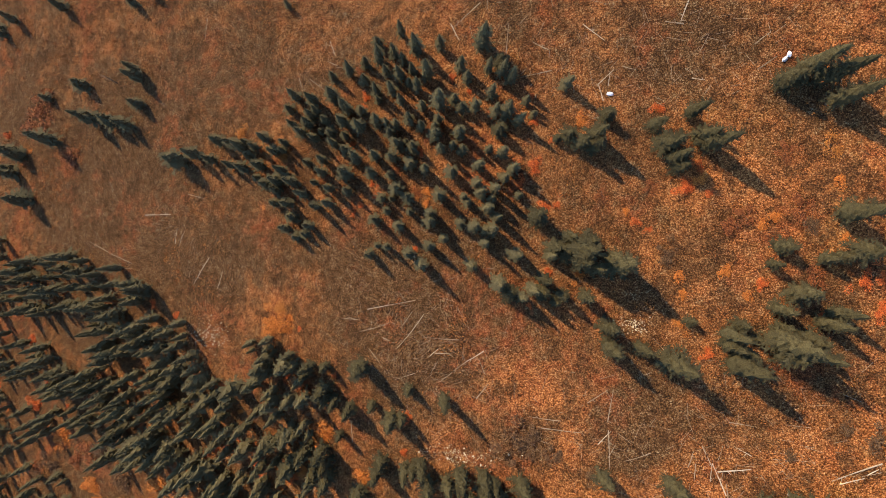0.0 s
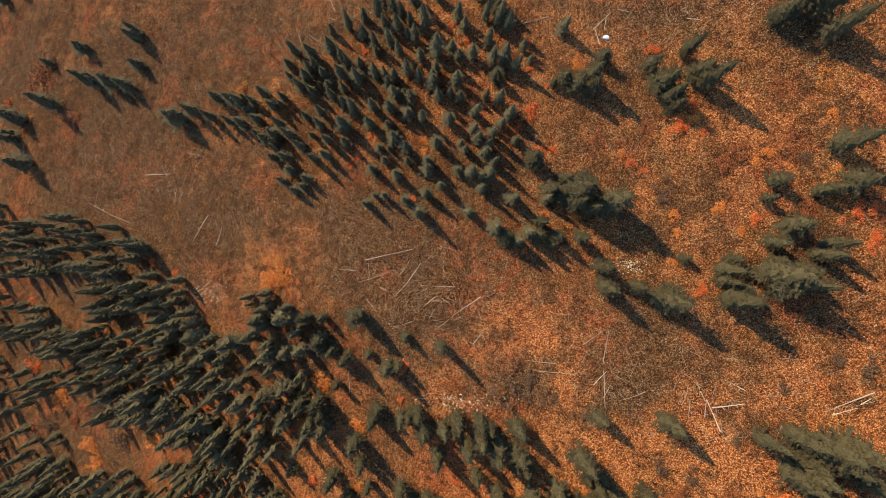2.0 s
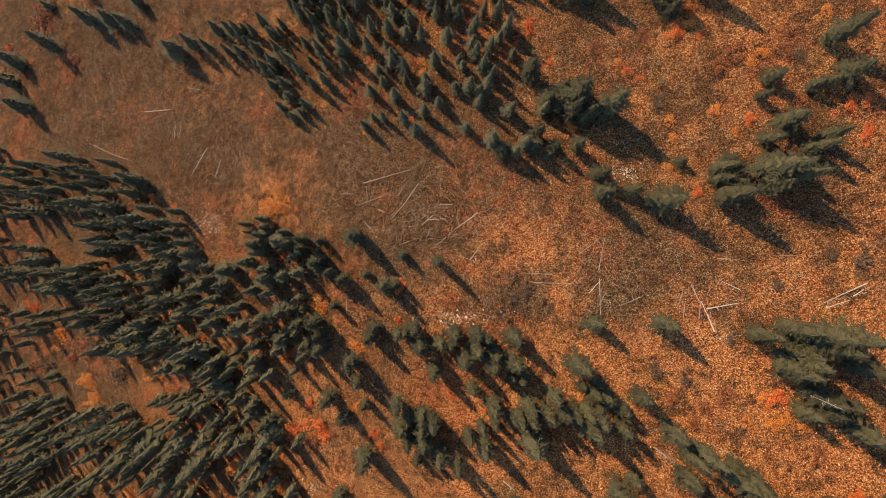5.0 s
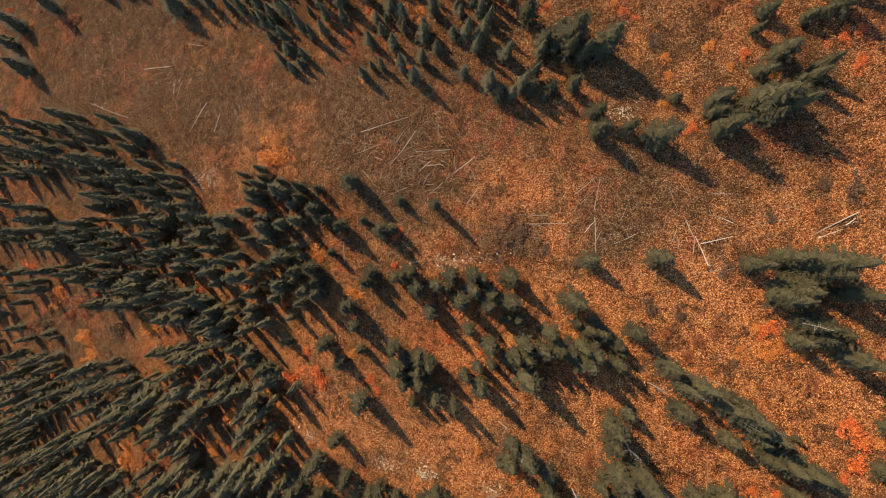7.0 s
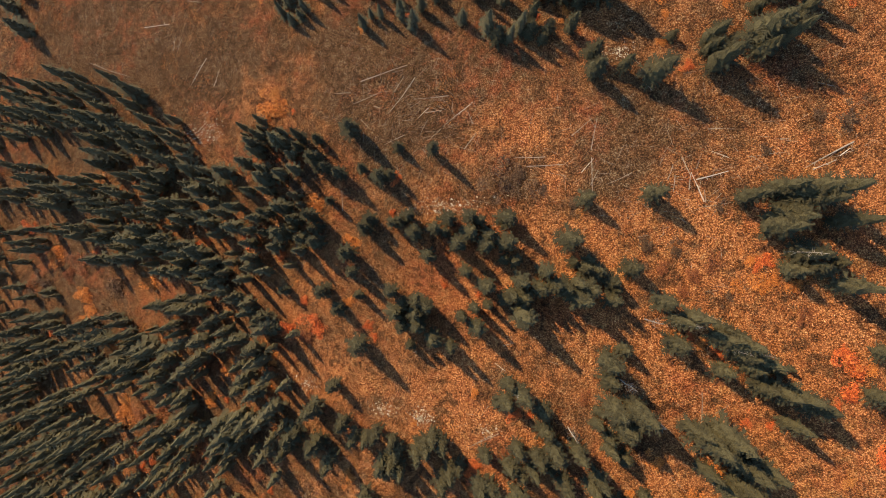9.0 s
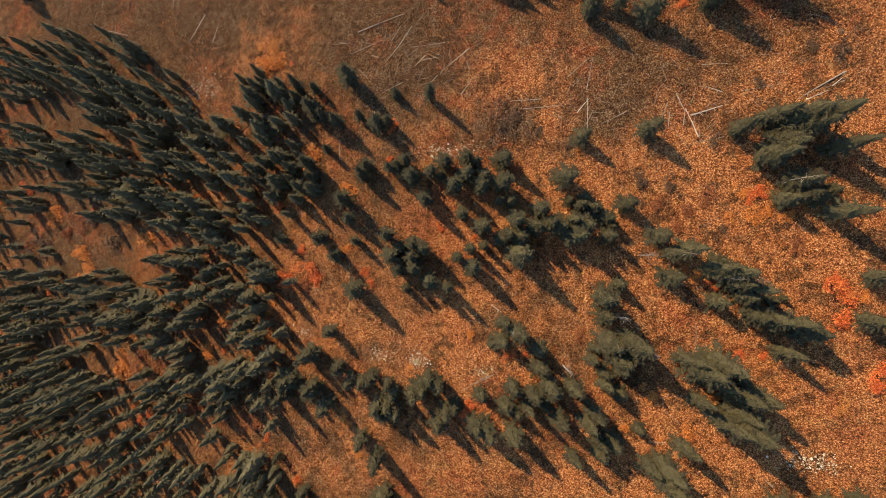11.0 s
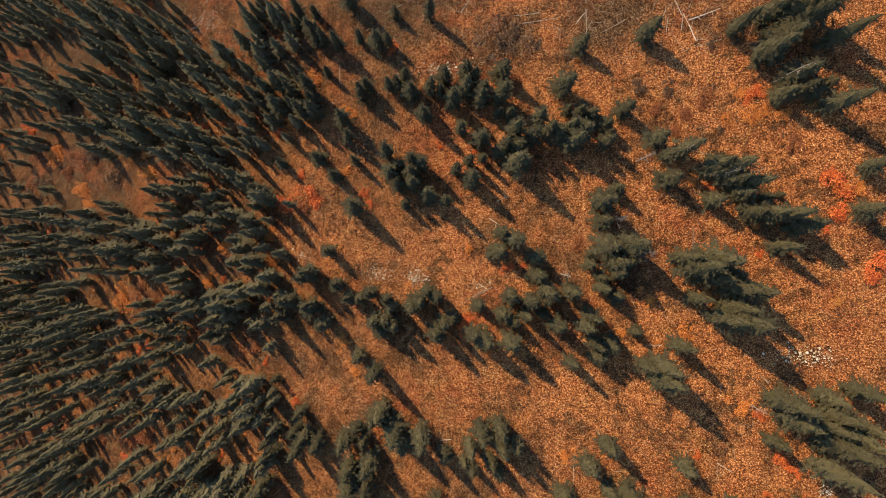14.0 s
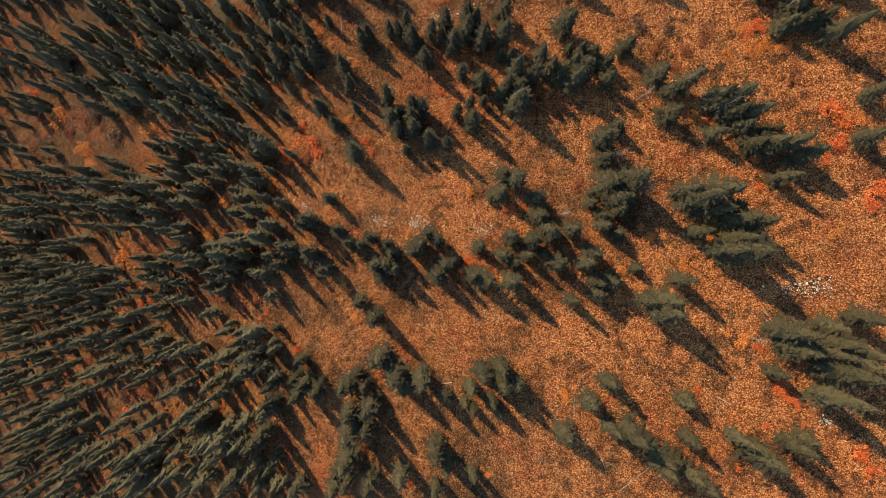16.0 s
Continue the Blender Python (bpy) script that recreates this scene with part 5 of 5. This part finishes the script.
FALLEN_4 = [
    (-23.06, 27.39, -22.43, 25.49, 0.13), (-17.65, 32.48, -16.77, 30.12, 0.13), (-18.11, 29.42, -16.37, 28.46, 0.13),
    (20.48, 20.56, 20.67, 22.22, 0.12), (21.89, 22.74, 23.37, 22.1, 0.1), (5.09, 34.07, 1.24, 31.07, 0.1), (29, 20.34, 30.23, 19.9, 0.14),
    (30.66, 25.18, 29.81, 23.37, 0.1), (-1.79, 5.86, -0.91, 4.41, 0.14), (-41.85, 36.67, -41.22, 40.29, 0.1), (5.92, 2.45, 6.88, 3.06, 0.14),
    (30.07, 18.22, 30.71, 19.18, 0.1), (-47.43, -53.35, -44.45, -52.13, 0.17), (-57.62, -72, -55.28, -72.7, 0.19),
    (-22.64, -27.02, -21.55, -29.49, 0.15), (-13.69, -25.22, -13.41, -28.46, 0.13), (-16.63, -32.39, -16.01, -31.34, 0.2),
    (5.43, -60.63, 8.69, -58.42, 0.12), (32.04, -53.58, 32.12, -49.69, 0.13), (32.27, -28.3, 34.66, -27.86, 0.13),
]
FALLEN_5 = [
    (8.93, -48.84, 10.37, -49.75, 0.1), (9.98, -46.5, 11.38, -45.96, 0.1), (31.8, -40.63, 34.76, -41.93, 0.1), (-56.58, -72.81, -54.36, -73.45, 0.2),
    (34.82, -76.78, 36.23, -77.56, 0.14), (27.44, -64.06, 29.14, -63.9, 0.12), (7.08, -59.53, 9.61, -58.04, 0.13),
    (22.22, -74.86, 22.67, -75.36, 0.2), (19.93, -78.45, 19.86, -81.92, 0.1), (-11.12, -79.05, -9.8, -79.23, 0.12),
    (38.65, -66.34, 39.54, -67.22, 0.1), (24.92, -89.26, 28.16, -86.04, 0.1), (3.23, -79, 4.74, -78.67, 0.2), (22.7, -84.93, 23.67, -87.47, 0.09),
]
FALLENS = FALLEN_1 + FALLEN_2 + FALLEN_3 + FALLEN_4 + FALLEN_5


def fallen_log(x1, y1, x2, y2, thick):
    """A felled trunk on the ground, a little bent, with a few stubs of boughs."""
    thick = 0.02 + 0.32 * thick
    a = np.array([x1, y1, float(height(x1, y1)) + thick * 0.7])
    b = np.array([x2, y2, float(height(x2, y2)) + thick * 0.7])
    mid = (a + b) / 2
    long = float(np.linalg.norm(b - a))
    side = np.cross(b - a, (0, 0, 1)) / max(long, 0.1)
    pts = []
    bow = planted.gauss(0, 0.012) * long
    for s in (0, 0.25, 0.5, 0.75, 1):
        p = a + (b - a) * s + side * bow * math.sin(s * 3.14)
        p[2] = max(p[2], float(height(p[0], p[1])) + thick * 0.5)
        pts.append(p - mid)
    flip = planted.random() < 0.5
    radii = [thick * (1 - 0.5 * (1 - s if flip else s)) for s in (0, 0.25, 0.5, 0.75, 1)]
    pieces = [tube(pts, radii, 7)]
    for k in range(int(long / 1.2)):
        s = planted.uniform(0.15, 0.9)
        root = (b - a) * (s - 0.5)
        way = np.array([planted.gauss(0, 1), planted.gauss(0, 1), abs(planted.gauss(0, 0.6))])
        way = way / np.linalg.norm(way)
        pieces.append(tube([root, root + way * planted.uniform(0.25, 0.6)], (0.05, 0.015), 4))
    ob = new("fallen_log", tube_mesh("fallen_log", pieces, DEADWOOD))
    ob.matrix_basis = pose(*mid)
    return tagged(ob, "weathered pale felled trunk lying in the dry grass", "log", "felled trunks in the clearing")


for row in FALLENS:
    fallen_log(*row)

# ---- stones ----
PILES = [
    (-39.4, -14.6, 4.7, 2.7, 60, 0.42),
    (2.2, -28.0, 5.9, 1.5, 90, 0.42),
    (23.1, -8.8, 1.9, 1.0, 30, 0.40),
    (-6.2, -57.0, 2.2, 1.1, 30, 0.38),
    (-0.6, -57.2, 1.8, 1.4, 40, 0.42),
    (-18.0, -54.6, 1.8, 1.1, 18, 0.42),
    (8.0, -57.8, 1.5, 0.7, 12, 0.40),
    (42.7, -63.8, 3.0, 1.3, 70, 0.36),
    (44.6, -78.1, 0.8, 0.7, 16, 0.36),
]

BOULDERS = [(20.7, 19.5), (37.3, 21.2), (37.7, 21.6)]


def stone_mesh(seed, mat):
    """A rough angular stone of radius about 1."""
    r = np.random.default_rng(seed)
    bm = bmesh.new()
    bmesh.ops.create_icosphere(bm, subdivisions=1, radius=1.0)
    for v in bm.verts:
        v.co *= r.uniform(0.62, 1.2)
    bmesh.ops.scale(bm, vec=(1.0, r.uniform(0.65, 0.9), r.uniform(0.5, 0.75)), verts=bm.verts)
    me = bpy.data.meshes.new("stone")
    bm.to_mesh(me)
    bm.free()
    me.materials.append(mat)
    return me


stones = [stone_mesh(k, STONE) for k in range(7)]
for x, y, wide, deep, count, size in PILES:
    pile = new("stone_pile")
    z0 = float(height(x, y))
    pile.matrix_basis = pose(x, y, z0)
    tagged(pile, "heap of pale tan field stones in the grass", "stone pile", "stone heaps on the slope")
    for k in range(min(290, int(count * 5))):
        u, v = planted.gauss(0, 0.46) * wide, planted.gauss(0, 0.46) * deep
        s = size * math.exp(planted.gauss(-1.75, 0.42))
        near = math.exp(-2.5 * ((u / wide) ** 2 + (v / deep) ** 2))
        bit = part("stone", stones[planted.randrange(7)], pile)
        m = pose(u, v, float(height(x + u, y + v)) - z0 + s * 0.25 + planted.uniform(0, 0.45) * near, planted.gauss(0, 15), planted.gauss(0, 15), planted.uniform(0, 360))
        bit.matrix_basis = m @ Matrix.Diagonal((s, s, s, 1))

for i, (x, y) in enumerate(BOULDERS):
    rock = new("boulder", stone_mesh(i + 70, PALE))
    s = (0.5, 0.46, 0.44)[i]
    rock.matrix_basis = pose(x, y, float(height(x, y)) + 0.2, 8 * i, -6, 60 * i) @ Matrix.Diagonal((s, s, s, 1))
    tagged(rock, "white sunlit boulder lying on orange grass", "boulder", "white boulders")

# ---- slash and twigs ----


def sticks(count, seed, spots):
    """Thin broken branches strewn round some spots."""
    r = np.random.default_rng(seed)
    pieces = []
    for _ in range(count):
        x, y, spread = spots[r.integers(len(spots))]
        p = np.array([x, y]) + r.normal(0, 1, 2) * spread
        turn, long = r.uniform(0, 6.28), r.uniform(0.4, 2.2)
        q = p + long * np.array([math.cos(turn), math.sin(turn)])
        a, b = (*p, float(height(*p)) + 0.12), (*q, float(height(*q)) + r.uniform(0.1, 0.3))
        w = r.uniform(0.01, 0.026)
        pieces.append(tube([a, b], (w, w * 0.6), 3))
    return tube_mesh("slash", pieces, DEADWOOD)


spots = [((x1 + x2) / 2, (y1 + y2) / 2, 4.2) for x1, y1, x2, y2, _ in FALLENS]
slash = new("slash", sticks(1100, 3, spots))
tagged(slash, "thin broken branches strewn over the felled clearing", "branches", kind="stuff")


def heath(count, seed, area):
    """Low bushes of the field, in drifts: small clouds of leaves with gaps."""
    r = np.random.default_rng(seed)
    x, y = r.uniform(area[0], area[1], count * 4), r.uniform(area[2], area[3], count * 4)
    drift = sum(np.sin((x * math.cos(a) + y * math.sin(a)) * 6.283 / w + a * 7) for a, w in ((0.4, 31), (1.5, 23), (2.3, 17), (2.9, 41), (0.9, 11)))
    keep = np.argsort(-(drift + r.normal(0, 1.6, count * 4)))[:count]
    x, y = x[keep], y[keep]
    wide = np.exp(r.normal(-0.5, 0.45, count))
    per = 36
    mid = np.repeat(np.stack([x, y, height(x, y)], -1), per, 0)
    size = np.repeat(wide, per)[:, None]
    d = r.normal(0, 0.55, (count * per, 3))
    d[:, 2] = np.abs(d[:, 2]) + 0.05
    at = mid + d * size
    a, b = r.normal(0, 1, (count * per, 3)), r.normal(0, 1, (count * per, 3))
    a = a / np.linalg.norm(a, axis=1, keepdims=True) * (0.05 + 0.045 * size)
    b = b / np.linalg.norm(b, axis=1, keepdims=True) * (0.035 + 0.028 * size)
    v = np.stack([at - a, at + b, at + a, at - b], 1).reshape(-1, 3)
    return v, np.arange(len(v)).reshape(-1, 4)


tagged(new("heath_bushes", mesh_of("heath_bushes", *heath(6000, 8, (-108, 58, -108, 56)), HEATH)), "low russet and brown heath bushes in drifts", "heath", kind="stuff")
